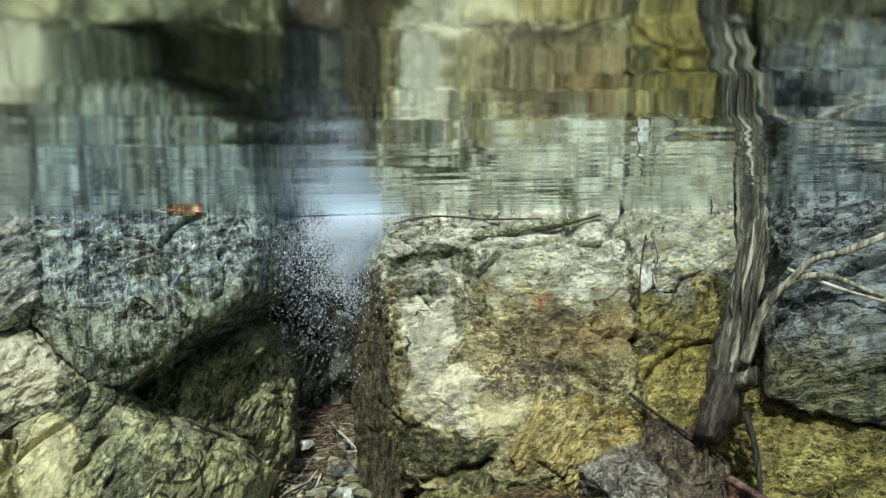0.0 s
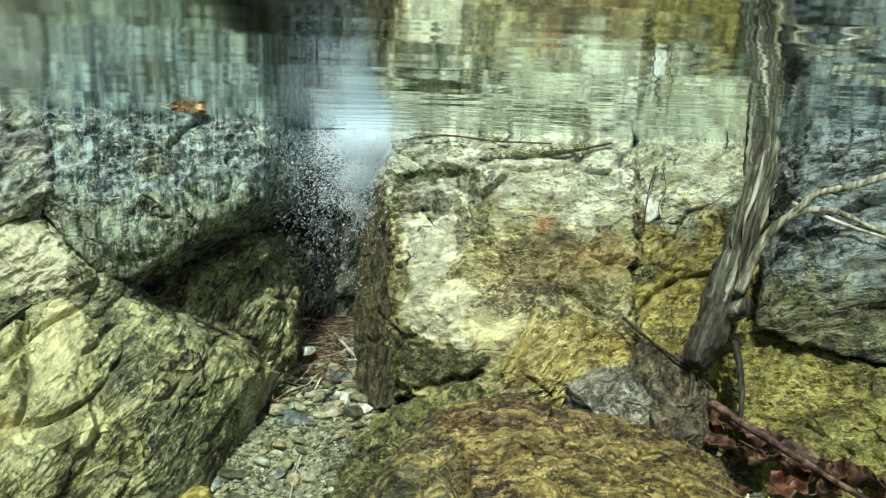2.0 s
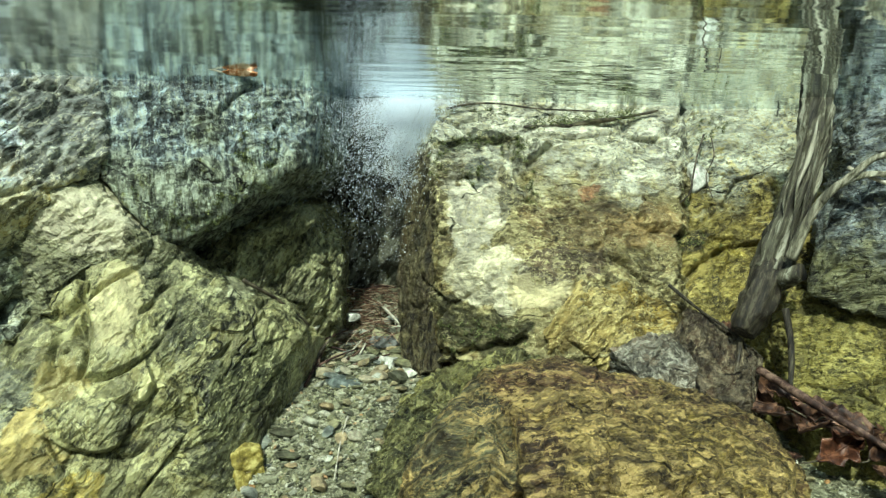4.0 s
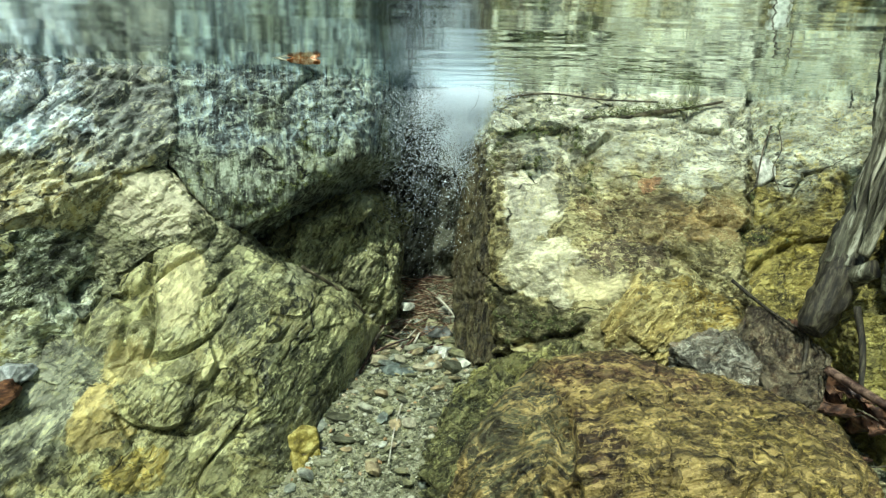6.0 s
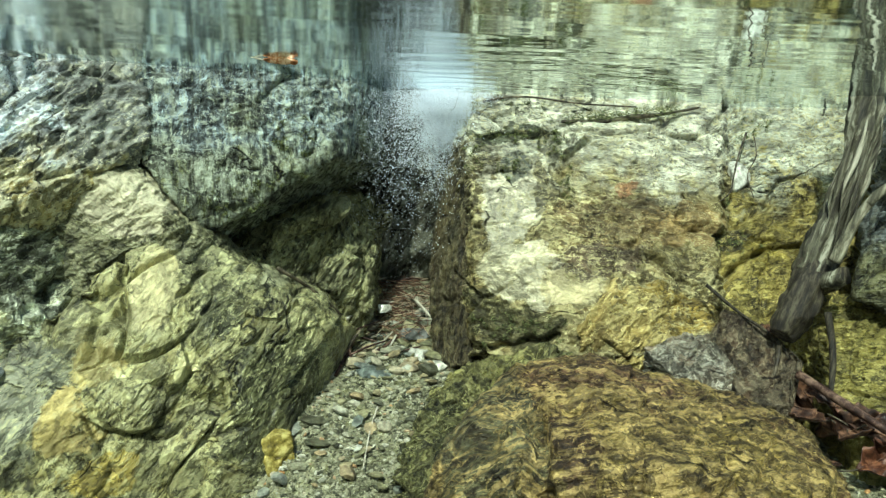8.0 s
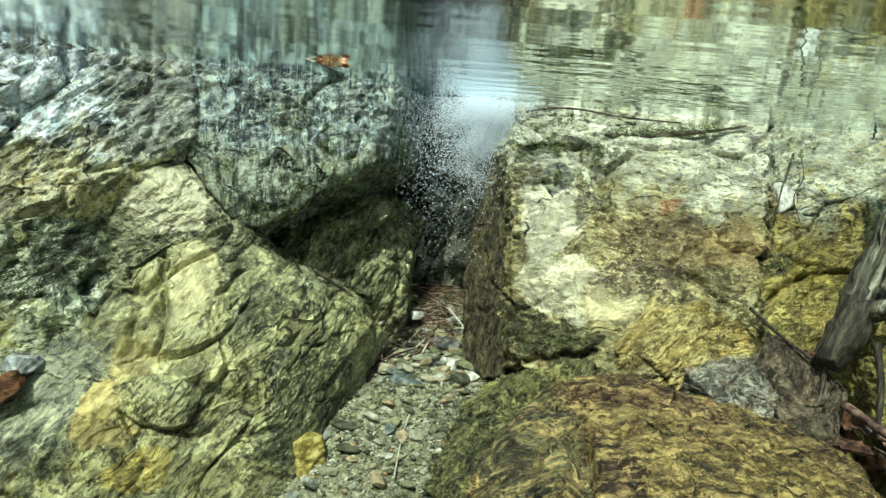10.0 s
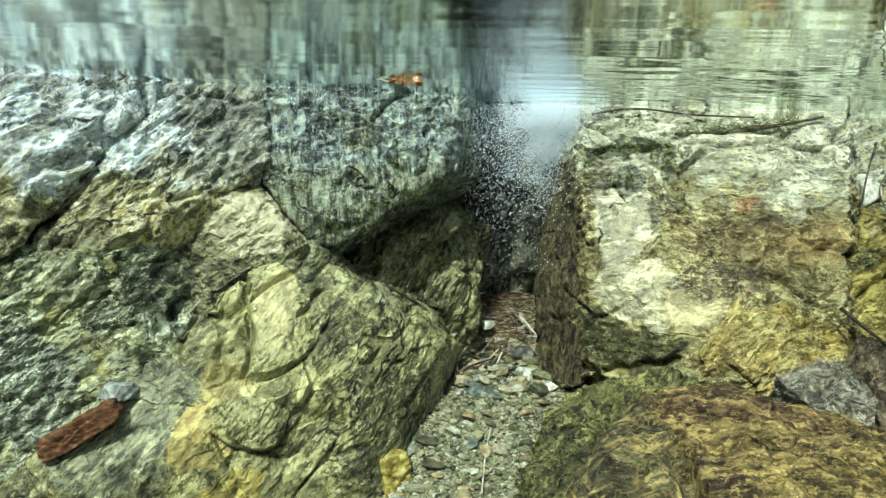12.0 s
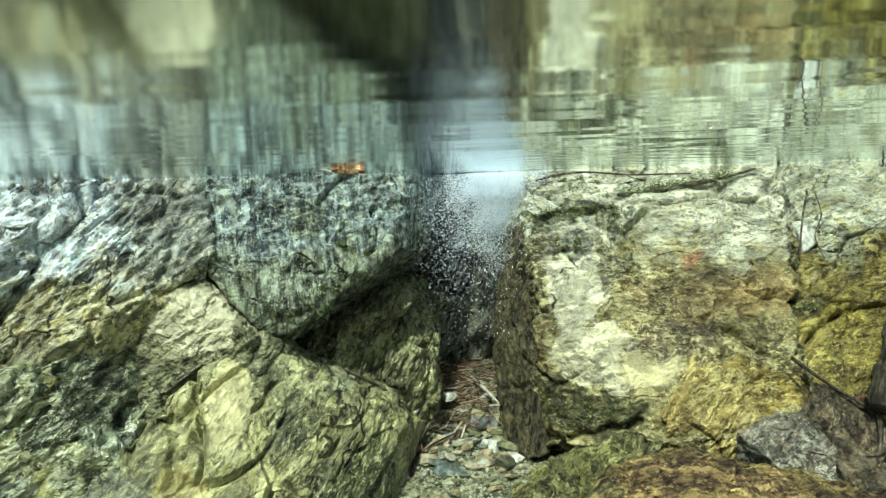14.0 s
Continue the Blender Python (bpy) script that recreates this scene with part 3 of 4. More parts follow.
boulder("rock", (-0.370, 0.696, -0.100),
        [(90, 0, 0.204), (9, -69, 0.101), (-170, 0, 0.240), (-127, 26, 0.093), (79, -11, 0.183), (-112, 42, 0.068), (0, 90, 0.200), (-3, 1, 0.121), (-64, 24, 0.069), (-22, -59, 0.086), (-16, 16, 0.121), (-22, -31, 0.085), (-65, -41, 0.116), (-37, -25, 0.082), (-93, 39, 0.071), (-86, -26, 0.141)], left_rock,
        "blue grey and olive broken rock block below the surface", "rock", turn=(0, 42, 20), seed=6.4, ledge=0.005, rough=0.005, cleft=0.006, soften=1, steps=30, front=(-60, 0))
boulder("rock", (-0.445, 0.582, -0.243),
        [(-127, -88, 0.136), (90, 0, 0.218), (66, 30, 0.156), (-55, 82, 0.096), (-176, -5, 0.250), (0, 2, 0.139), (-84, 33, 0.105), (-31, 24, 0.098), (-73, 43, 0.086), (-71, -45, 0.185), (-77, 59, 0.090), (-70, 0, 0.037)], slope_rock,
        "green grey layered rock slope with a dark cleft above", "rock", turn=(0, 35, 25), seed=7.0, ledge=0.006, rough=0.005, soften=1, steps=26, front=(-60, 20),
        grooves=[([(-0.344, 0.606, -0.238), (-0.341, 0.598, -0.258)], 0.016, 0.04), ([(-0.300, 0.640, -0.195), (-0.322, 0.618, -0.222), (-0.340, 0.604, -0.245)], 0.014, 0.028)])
boulder("boulder", (0.643, 0.733, -0.065),
        [(-4, -3, 0.205), (143, -4, 0.118), (-86, -85, 0.174), (97, -19, 0.193), (-104, 20, 0.130), (0, 90, 0.165), (-121, 37, 0.107), (-174, -76, 0.187), (169, 34, 0.108), (161, 20, 0.106), (-148, 41, 0.102), (-166, 45, 0.107), (-171, 31, 0.114), (-132, 6, 0.190)], slate_rock,
        "dark blue grey slate boulder behind a drowned log", "boulder", turn=(10, 12, 0), seed=8.0, rough=0.009, ledge=0.006, front=(-130, 10))
boulder("rock", (0.574, 0.648, -0.291),
        [(0, -90, 0.089), (-2, 85, 0.072), (90, 75, 0.090), (-7, 20, 0.250), (90, 0, 0.202), (0, 0, 0.276), (-102, -9, 0.150), (-180, 0, 0.154), (-111, 46, 0.110), (174, 15, 0.151), (-147, 22, 0.136), (-141, 42, 0.113), (-125, 71, 0.093)], moss_rock,
        "low yellow green rock on the gravel bed", "rock", turn=(10, 10, 0), seed=9.0, rough=0.006, ledge=0.005, cleft=0.005, front=(-130, 20))
boulder("boulder", (0.191, 0.494, -0.315),
        [(0, -90, 0.105), (-90, 8, 0.122), (-5, 80, 0.065), (87, 9, 0.115), (39, 18, 0.119), (-15, 22, 0.136), (-139, 14, 0.134), (-160, 70, 0.079), (158, 4, 0.148), (-113, 19, 0.122), (147, 17, 0.133), (-142, 86, 0.068), (-69, 27, 0.122), (57, 21, 0.113), (-45, 32, 0.124), (113, 21, 0.127), (77, 16, 0.114), (-166, 52, 0.101), (-30, 70, 0.078)], round_rock,
        "rounded rust brown boulder combed with algae strands", "boulder", turn=(15, 25, 40), seed=10.0, soften=20, ledge=0.001, rough=0.004, cleft=0.004, front=(-90, 45),
        grooves=[([(0.109, 0.481, -0.263), (0.104, 0.445, -0.272), (0.098, 0.409, -0.282)], 0.012, 0.016),
                 ([(0.075, 0.480, -0.280), (0.098, 0.505, -0.264), (0.130, 0.522, -0.250), (0.175, 0.530, -0.247), (0.230, 0.525, -0.252)], 0.016, 0.009)])
boulder("stone", (0.083, 0.627, -0.345),
        [(0, -90, 0.055), (90, 5, 0.068), (0, 13, 0.102), (-73, 39, 0.050), (-84, 27, 0.053), (-153, 63, 0.041), (-180, 11, 0.072), (68, 19, 0.087), (162, 29, 0.061), (108, 20, 0.071), (-146, 46, 0.049), (-123, 44, 0.053)], mound_rock,
        "low olive stone half sunk in gravel", "stone", seed=11.0, soften=10, fineness=7, rough=0.011, chip=0.005, cleft=0.012, front=(-100, 50))
boulder("stone", (0.297, 0.648, -0.298),
        [(76, 6, 0.028), (-150, -28, 0.032), (-163, -20, 0.034), (0, -90, 0.062), (111, 13, 0.034), (-29, 1, 0.034), (-39, -10, 0.038), (21, 18, 0.036), (-100, 63, 0.036), (-106, -12, 0.036), (91, 11, 0.030), (-78, 53, 0.031), (-77, 48, 0.031)], flake_rock,
        "grey angular slate flake leaning on the bed", "stone", seed=12.0, soften=0, fineness=7, rough=0.003, ledge=0.004, steps=90, chip=0.001, cleft=0.003)
boulder("stone", (0.361, 0.656, -0.296),
        [(64, 12, 0.034), (173, -5, 0.034), (0, -90, 0.064), (-171, -31, 0.042), (-34, -4, 0.040), (23, 20, 0.038), (-106, 51, 0.033), (-101, 2, 0.053), (-171, 25, 0.041), (116, 12, 0.052)], brown_rock,
        "brown grey broken slate among dead leaves", "stone", seed=13.0, soften=0, fineness=7, rough=0.007, ledge=0.002, chip=0.001, cleft=0.010)


# ---- wood, leaves and twigs ----
wood_mat = plain_material("grey sodden wood", [(0.36, (0.010, 0.009, 0.006)), (0.46, (0.042, 0.040, 0.024)), (0.54, (0.085, 0.082, 0.05)), (0.63, (0.27, 0.27, 0.20))], 46,
                          0.7, 0.0026, (3.4, 3.4, 0.13), turn=(20, -23, 0))
pale_wood_mat = plain_material("bleached sodden wood", [(0.38, (0.05, 0.048, 0.03)), (0.48, (0.16, 0.155, 0.10)), (0.6, (0.36, 0.35, 0.26))], 46, 0.7, 0.0026, (3.4, 3.4, 0.13), turn=(20, -23, 0))
hollow_mat = plain_material("rotten wood core", [(0.4, (0.012, 0.010, 0.007)), (0.5, (0.026, 0.022, 0.013)), (0.62, (0.07, 0.062, 0.037))], 110, 0.7, 0.002, (2.5, 2.5, 0.4), turn=(20, -23, 0))
twig_mat = plain_material("dark wet twig", [(0.38, (0.02, 0.017, 0.011)), (0.5, (0.05, 0.042, 0.025)), (0.62, (0.14, 0.12, 0.075))], 90, 0.6, 0.0006)
red_twig_mat = plain_material("reddish wet twig", [(0.38, (0.014, 0.007, 0.005)), (0.5, (0.042, 0.021, 0.014)), (0.62, (0.17, 0.11, 0.075))], 80, 0.6, 0.0006)
pale_twig_mat = plain_material("bleached twig", [(0.38, (0.18, 0.17, 0.12)), (0.5, (0.36, 0.34, 0.25)), (0.62, (0.55, 0.53, 0.43))], 90, 0.7, 0.0005)
rust_leaf_mat = plain_material("orange dead leaf", [(0.38, (0.12, 0.04, 0.012)), (0.48, (0.45, 0.18, 0.06)), (0.57, (0.85, 0.62, 0.42))], 150, 0.5, 0.0008)
brown_leaf_mat = plain_material("brown dead leaf", [(0.38, (0.012, 0.006, 0.004)), (0.5, (0.042, 0.02, 0.011)), (0.62, (0.14, 0.075, 0.04))], 110, 0.55, 0.0010)
red_leaf_mat = plain_material("red brown dead leaf", [(0.38, (0.02, 0.008, 0.004)), (0.5, (0.055, 0.020, 0.009)), (0.64, (0.14, 0.06, 0.028))], 120, 0.45, 0.0010)
bark_mat = plain_material("rust brown bark", [(0.30, (0.018, 0.008, 0.004)), (0.5, (0.085, 0.036, 0.014)), (0.70, (0.24, 0.12, 0.05))], 150, 0.7, 0.003, (1, 1, 2.5))


def tube(points, radii, sides=10, bumps=0.0, grooves=0, closed=True, steps=6, seed=0.0):
    """A bent, tapering round stem through the given points, with lengthwise grooves and lumps."""
    pts, rad = [], []
    ps = [Vector(p) for p in points]
    for k in range(len(ps) - 1):
        p0, p1, p2, p3 = ps[max(k - 1, 0)], ps[k], ps[k + 1], ps[min(k + 2, len(ps) - 1)]
        for s in range(steps):
            f = s / steps
            pts.append(0.5 * (2 * p1 + (p2 - p0) * f + (2 * p0 - 5 * p1 + 4 * p2 - p3) * f * f + (3 * p1 - p0 - 3 * p2 + p3) * f ** 3))
            rad.append(radii[k] + (radii[k + 1] - radii[k]) * f)
    pts.append(ps[-1]), rad.append(radii[-1])
    bm = bmesh.new()
    rings = []
    side = None
    for k, (p, r) in enumerate(zip(pts, rad)):
        way = (pts[min(k + 1, len(pts) - 1)] - pts[max(k - 1, 0)]).normalized()
        side = way.orthogonal().normalized() if side is None else (side - way * side.dot(way)).normalized()
        up = way.cross(side)
        ring = []
        for s in range(sides):
            a = 2 * math.pi * s / sides
            rr = r * (1 + bumps * noise.fractal(p * 28 + Vector((math.cos(a), math.sin(a), seed)) * 0.9, 0.9, 2.0, 4))
            if grooves:
                rr *= 1 - 0.13 * abs(math.sin(a * grooves * 0.5 + 2.2 * noise.noise(p * 9 + Vector((0, 0, seed)))))
            ring.append(bm.verts.new(p + rr * (math.cos(a) * side + math.sin(a) * up)))
        rings.append(ring)
    for r0, r1 in zip(rings, rings[1:]):
        for s in range(sides):
            bm.faces.new((r0[s], r0[(s + 1) % sides], r1[(s + 1) % sides], r1[s]))
    if closed:
        bm.faces.new(rings[0][::-1]), bm.faces.new(rings[-1])
    return bm


def thing(name, label, category, group="", kind="", at=(0, 0, 0)):
    ob = new(name)
    ob.location = at
    ob.empty_display_size = 0.01
    return tagged(ob, label, category, group, kind)


log = thing("log", "grey grooved drowned log with a broken lower end", "log")
part("trunk", tube([(0.494, 0.745, 0.032), (0.488, 0.735, 0.000), (0.473, 0.710, -0.070), (0.442, 0.690, -0.130), (0.412, 0.669, -0.184)],
                   [0.021, 0.020, 0.0165, 0.0160, 0.0190], 72, 0.34, 9, True, 22, 3.0), wood_mat, log)
part("broken_end", tube([(0.418, 0.673, -0.174), (0.402, 0.662, -0.200), (0.386, 0.652, -0.226), (0.376, 0.644, -0.241)], [0.0182, 0.0195, 0.0180, 0.0105], 48, 0.35, 7, True, 12, 3.0), hollow_mat, log, "dark rotten broken end")
stub = part("knot_stub", tube([(0.414, 0.668, -0.192), (0.422, 0.650, -0.184), (0.429, 0.641, -0.178)], [0.014, 0.012, 0.0105], 22, 0.3, 3, False, 8), wood_mat, log)
part("hollow", tube([(0.425, 0.648, -0.181), (0.4295, 0.6405, -0.1775)], [0.006, 0.0098], 16, 0.3, 0, True, 3), hollow_mat, stub, "dark hollow of the broken knot")
part("side_branch", tube([(0.419, 0.645, -0.165), (0.442, 0.645, -0.113), (0.469, 0.640, -0.084), (0.505, 0.632, -0.080), (0.540, 0.610, -0.098), (0.575, 0.585, -0.112)],
                        [0.0060, 0.0048, 0.0042, 0.0034, 0.0028, 0.002], 14, 0.4, 3, True, 10), pale_wood_mat, log, "thin bleached side branch")
part("side_branch", tube([(0.444, 0.643, -0.108), (0.485, 0.636, -0.066), (0.520, 0.628, -0.056), (0.560, 0.615, -0.040), (0.59, 0.60, -0.03)], [0.0034, 0.0040, 0.0034, 0.0036, 0.002], 14, 0.5, 3, True, 10), pale_wood_mat, log,
     "thin bleached side branch")
rng = random.Random(17)
for k in range(11):
    f0, f1, off = rng.uniform(0.0, 0.35), rng.uniform(0.6, 1.0), rng.uniform(-2.6, 0.4)
    way = [Vector((0.488, 0.735, 0.000)).lerp(Vector((0.420, 0.672, -0.175)), f0 + (f1 - f0) * j / 4) for j in range(5)]
    lift = Vector((math.cos(off), math.sin(off), 0.1))
    part("splinter", tube([w + lift * (0.0185 + 0.010 * (1 - j / 4) * rng.uniform(0.2, 1.0)) + Vector((rng.gauss(0, 0.0015), 0, 0)) for j, w in enumerate(way)],
                          [0.0008, 0.0020, 0.0024 + 0.0014 * rng.random(), 0.0020, 0.0006], 8, 0.6, 2, True, 8, k), wood_mat if k % 3 else pale_wood_mat, log)
part("side_twig", tube([(0.480, 0.660, -0.074), (0.511, 0.620, -0.093), (0.539, 0.580, -0.107)], [0.0022, 0.0018, 0.0014], 8, 0.3, 0, True, 8), pale_twig_mat, log, "thin bleached twig")


def twig(points, radius, material, label, name="twig", group="", taper=0.6, bumps=0.25):
    n_p = len(points)
    ob = part(name, tube(points, [radius * (1 - (1 - taper) * k / (n_p - 1)) for k in range(n_p)], 7, bumps, 0, True, 6), material)
    return tagged(ob, label, "twig", group)


twig([(0.416, 0.640, -0.215), (0.412, 0.618, -0.25), (0.402, 0.598, -0.285)], 0.0038, hollow_mat, "dark upright stick below the log end", "stick")
twig([(0.383, 0.622, -0.272), (0.405, 0.575, -0.285), (0.440, 0.510, -0.305), (0.47, 0.45, -0.32)], 0.0044, red_twig_mat, "reddish brown branch lying on dead leaves", "branch")
twig([(0.388, 0.612, -0.276), (0.422, 0.548, -0.296), (0.463, 0.470, -0.318)], 0.0034, red_twig_mat, "thin reddish branch lying on dead leaves", "branch")
twig([(0.322, 0.705, -0.204), (0.350, 0.680, -0.228), (0.380, 0.655, -0.25), (0.389, 0.640, -0.278)], 0.0019, hollow_mat, "dark forked twig leaning on slate")
twig([(0.380, 0.655, -0.25), (0.372, 0.64, -0.262), (0.362, 0.628, -0.286)], 0.003, twig_mat, "dark short twig leaning on slate")
twig([(-0.135, 0.732, -0.205), (-0.10, 0.752, -0.233), (-0.070, 0.772, -0.266)], 0.0022, twig_mat, "thin dark twig along the mossy boulder")
twig([(-0.30, 0.70, -0.10), (-0.255, 0.705, -0.135), (-0.205, 0.728, -0.172)], 0.0020, twig_mat, "thin dark twig in a rock seam")
twig([(-0.076, 0.788, -0.284), (-0.063, 0.81, -0.275), (-0.052, 0.838, -0.263)], 0.0030, pale_twig_mat, "bleached stick on the gravel", "stick")
twig([(-0.074, 0.758, -0.324), (-0.062, 0.785, -0.305), (-0.05, 0.805, -0.291)], 0.0026, twig_mat, "dark stick on the gravel", "stick")
twig([(0.014, 0.868, -0.266), (0.024, 0.862, -0.276), (0.036, 0.850, -0.287)], 0.0022, pale_twig_mat, "bleached stick on the gravel", "stick")
twig([(-0.042, 0.778, -0.322), (-0.028, 0.80, -0.31), (-0.012, 0.82, -0.297)], 0.0017, pale_twig_mat, "bleached stick on the gravel", "stick")
twig([(-0.005, 0.80, -0.318), (0.02, 0.792, -0.322), (0.04, 0.782, -0.327)], 0.0020, twig_mat, "dark stick on the gravel", "stick")
twig([(-0.021, 0.68, -0.338), (-0.026, 0.645, -0.348), (-0.029, 0.60, -0.366)], 0.0011, pale_twig_mat, "thin pale root thread on the gravel", "root")
twig([(0.090, 0.868, -0.013), (0.118, 0.868, -0.007), (0.153, 0.870, -0.005), (0.210, 0.872, -0.010), (0.286, 0.880, -0.011)], 0.0016, twig_mat, "thin bent twig floating against the boulder")
twig([(0.050, 0.90, -0.030), (0.058, 0.895, -0.015), (0.060, 0.89, -0.002)], 0.0009, twig_mat, "tiny twig in the bubbling water")
twig([(0.425, 0.866, -0.038), (0.406, 0.840, -0.066), (0.396, 0.826, -0.092), (0.388, 0.815, -0.112), (0.366, 0.805, -0.126)], 0.0013, twig_mat, "dark rootlet in the cleft of the rock", "root")
twig([(0.435, 0.866, -0.041), (0.427, 0.838, -0.066), (0.413, 0.826, -0.090), (0.417, 0.812, -0.117)], 0.0008, twig_mat, "dark rootlet in the cleft of the rock", "root")
mossy = thing("branch", "mossy dark branch lying along the boulder's crest", "branch")
part("stem", tube([(0.186, 0.852, -0.034), (0.236, 0.858, -0.032), (0.279, 0.864, -0.025), (0.324, 0.873, -0.018), (0.369, 0.884, -0.008)], [0.0014, 0.0026, 0.003, 0.0022, 0.001], 9, 0.6, 0, True, 10),
     twig_mat, mossy)
moss_mat = plain_material("dark moss", [(0.38, (0.025, 0.035, 0.012)), (0.5, (0.09, 0.11, 0.035)), (0.62, (0.22, 0.24, 0.09))], 200, 0.9, 0.001)
rng = random.Random(5)
bm = bmesh.new()
for k in range(900):
    f = rng.random()
    c = Vector((0.193 + 0.144 * f, 0.853 + 0.020 * f, -0.033 + 0.019 * f)) + Vector((rng.gauss(0, 0.005), rng.gauss(0, 0.004), rng.gauss(0.001, 0.004)))
    d = Vector((rng.gauss(0, 1), rng.gauss(0, 1), rng.gauss(0, 0.8))).normalized() * rng.uniform(0.003, 0.007)
    s = d.orthogonal().normalized() * 0.0006
    bm.faces.new([bm.verts.new(q) for q in (c - s, c + s, c + d + s * 0.3, c + d - s * 0.3)])
tagged(part("moss", bm, moss_mat, mossy, "dark green moss tufts"), kind="stuff")


def moss_on(rock, spots, seed, blades=26):
    """Short dark moss blades in small tufts that grow out of a rock's face. spots: middle, reach and number of tufts."""
    rng = random.Random(seed)
    bm = bmesh.new()
    for middle, reach, tufts in spots:
        for _ in range(tufts):
            q = Vector(middle) + Vector([rng.gauss(0, r) for r in reach])
            _, foot, way, _ = rock.closest_point_on_mesh(q - rock.location)
            for _ in range(rng.randrange(blades // 2, blades)):
                c = rock.location + foot + Vector([rng.gauss(0, 0.0014) for _ in range(3)]) - way * 0.0006
                d = (way + Vector([rng.gauss(0, 0.9) for _ in range(3)])).normalized() * rng.uniform(0.0015, 0.0042)
                side = d.orthogonal().normalized() * 0.0005
                bm.faces.new([bm.verts.new(v) for v in (c - side, c + side, c + d + side * 0.3, c + d - side * 0.3)])
    return tagged(part("moss", bm, moss_mat, rock, "dark green moss tufts in the cracks"), kind="stuff")


bpy.context.view_layer.update()
for rock, spots, seed in (
        (pale_boulder, [((0.125, 0.838, -0.053), (0.030, 0.01, 0.004), 46), ((0.177, 0.838, -0.052), (0.006, 0.01, 0.010), 26), ((0.187, 0.805, -0.105), (0.003, 0.01, 0.014), 18), ((0.130, 0.880, -0.013), (0.030, 0.01, 0.005), 34),
                        ((0.078, 0.815, -0.080), (0.006, 0.01, 0.012), 22), ((0.125, 0.712, -0.258), (0.026, 0.01, 0.010), 50), ((0.392, 0.827, -0.122), (0.008, 0.008, 0.006), 24), ((0.118, 0.806, -0.090), (0.012, 0.01, 0.010), 20)], 51),
        (gold_boulder, [((0.462, 0.908, -0.024), (0.010, 0.01, 0.008), 26), ((0.438, 0.895, -0.044), (0.006, 0.01, 0.010), 20), ((0.368, 0.788, -0.168), (0.022, 0.01, 0.007), 34)], 52),
        (hanging_boulder, [((-0.13, 0.725, -0.080), (0.004, 0.01, 0.022), 22), ((-0.108, 0.735, -0.078), (0.004, 0.01, 0.020), 20), ((-0.17, 0.705, -0.125), (0.035, 0.01, 0.012), 40)], 53)):
    moss_on(rock, spots, seed).location = -rock.location


def leaf(name, at, turn, length, width, curl, material, label, seed, group="", crumple=0.07, stalk=0.8):
    """A dead leaf: a curled, wavy, toothed blade of some thickness, its midrib and its stalk."""
    top = thing(name, label, "leaf", group)
    m = pose(*at, *turn)
    bm = bmesh.new()
    nu, nv = 14, 8
    faces = []
    for lift in (0.0, 0.0006):
        rows = []
        for i in range(nu + 1):
            u = i / nu
            w = width * (math.sin(math.pi * min(1, u * 0.96 + 0.03)) ** 1.1) * (1 + 0.28 * math.sin(u * 22 + seed))
            row = []
            for j in range(nv + 1):
                v = 2 * j / nv - 1
                z = curl * (v * v * 0.6 * math.sin(math.pi * u) + (u - 0.5) ** 2 * 0.8) * length + crumple * length * noise.noise(Vector((u * 4, v * 2, seed)))
                row.append(bm.verts.new(m @ Vector(((u - 0.5) * length, v * w / 2, z + lift))))
            rows.append(row)
        for r0, r1 in zip(rows, rows[1:]):
            for j in range(nv):
                q = (r0[j], r0[j + 1], r1[j + 1], r1[j])
                bm.faces.new(q if lift else q[::-1])
        faces.append(rows)
    lo, hi = faces
    rim = lambda g: [g[0][j] for j in range(nv)] + [g[i][nv] for i in range(nu)] + [g[nu][j] for j in range(nv, 0, -1)] + [g[i][0] for i in range(nu, 0, -1)]
    a, b = rim(lo), rim(hi)
    for k in range(len(a)):
        bm.faces.new((a[k], a[(k + 1) % len(a)], b[(k + 1) % len(a)], b[k]))
    bmesh.ops.recalc_face_normals(bm, faces=bm.faces)
    part("blade", bm, material, top)
    z0 = lambda u: curl * (u - 0.5) ** 2 * 0.8 * length + crumple * length * noise.noise(Vector((u * 4, 0, seed)))
    part("midrib", tube([m @ Vector(((u - 0.5) * length, 0, z0(u) + 0.0008)) for u in (0.02, 0.35, 0.65, 0.95)], [0.0009, 0.0008, 0.0006, 0.0003], 6, 0, 0, True, 4), material, top)
    part("stalk", tube([m @ Vector((-0.48 * length, 0, z0(0.02))), m @ Vector((-0.5 * (0.5 + stalk) * length, 0.03 * length, z0(0) + 0.003)), m @ Vector((-stalk * length, 0.09 * length, z0(0) + 0.002))],
                       [0.0008, 0.0007, 0.0006], 6, 0, 0, True, 4), pale_twig_mat if stalk > 1 else twig_mat, top)
    return top


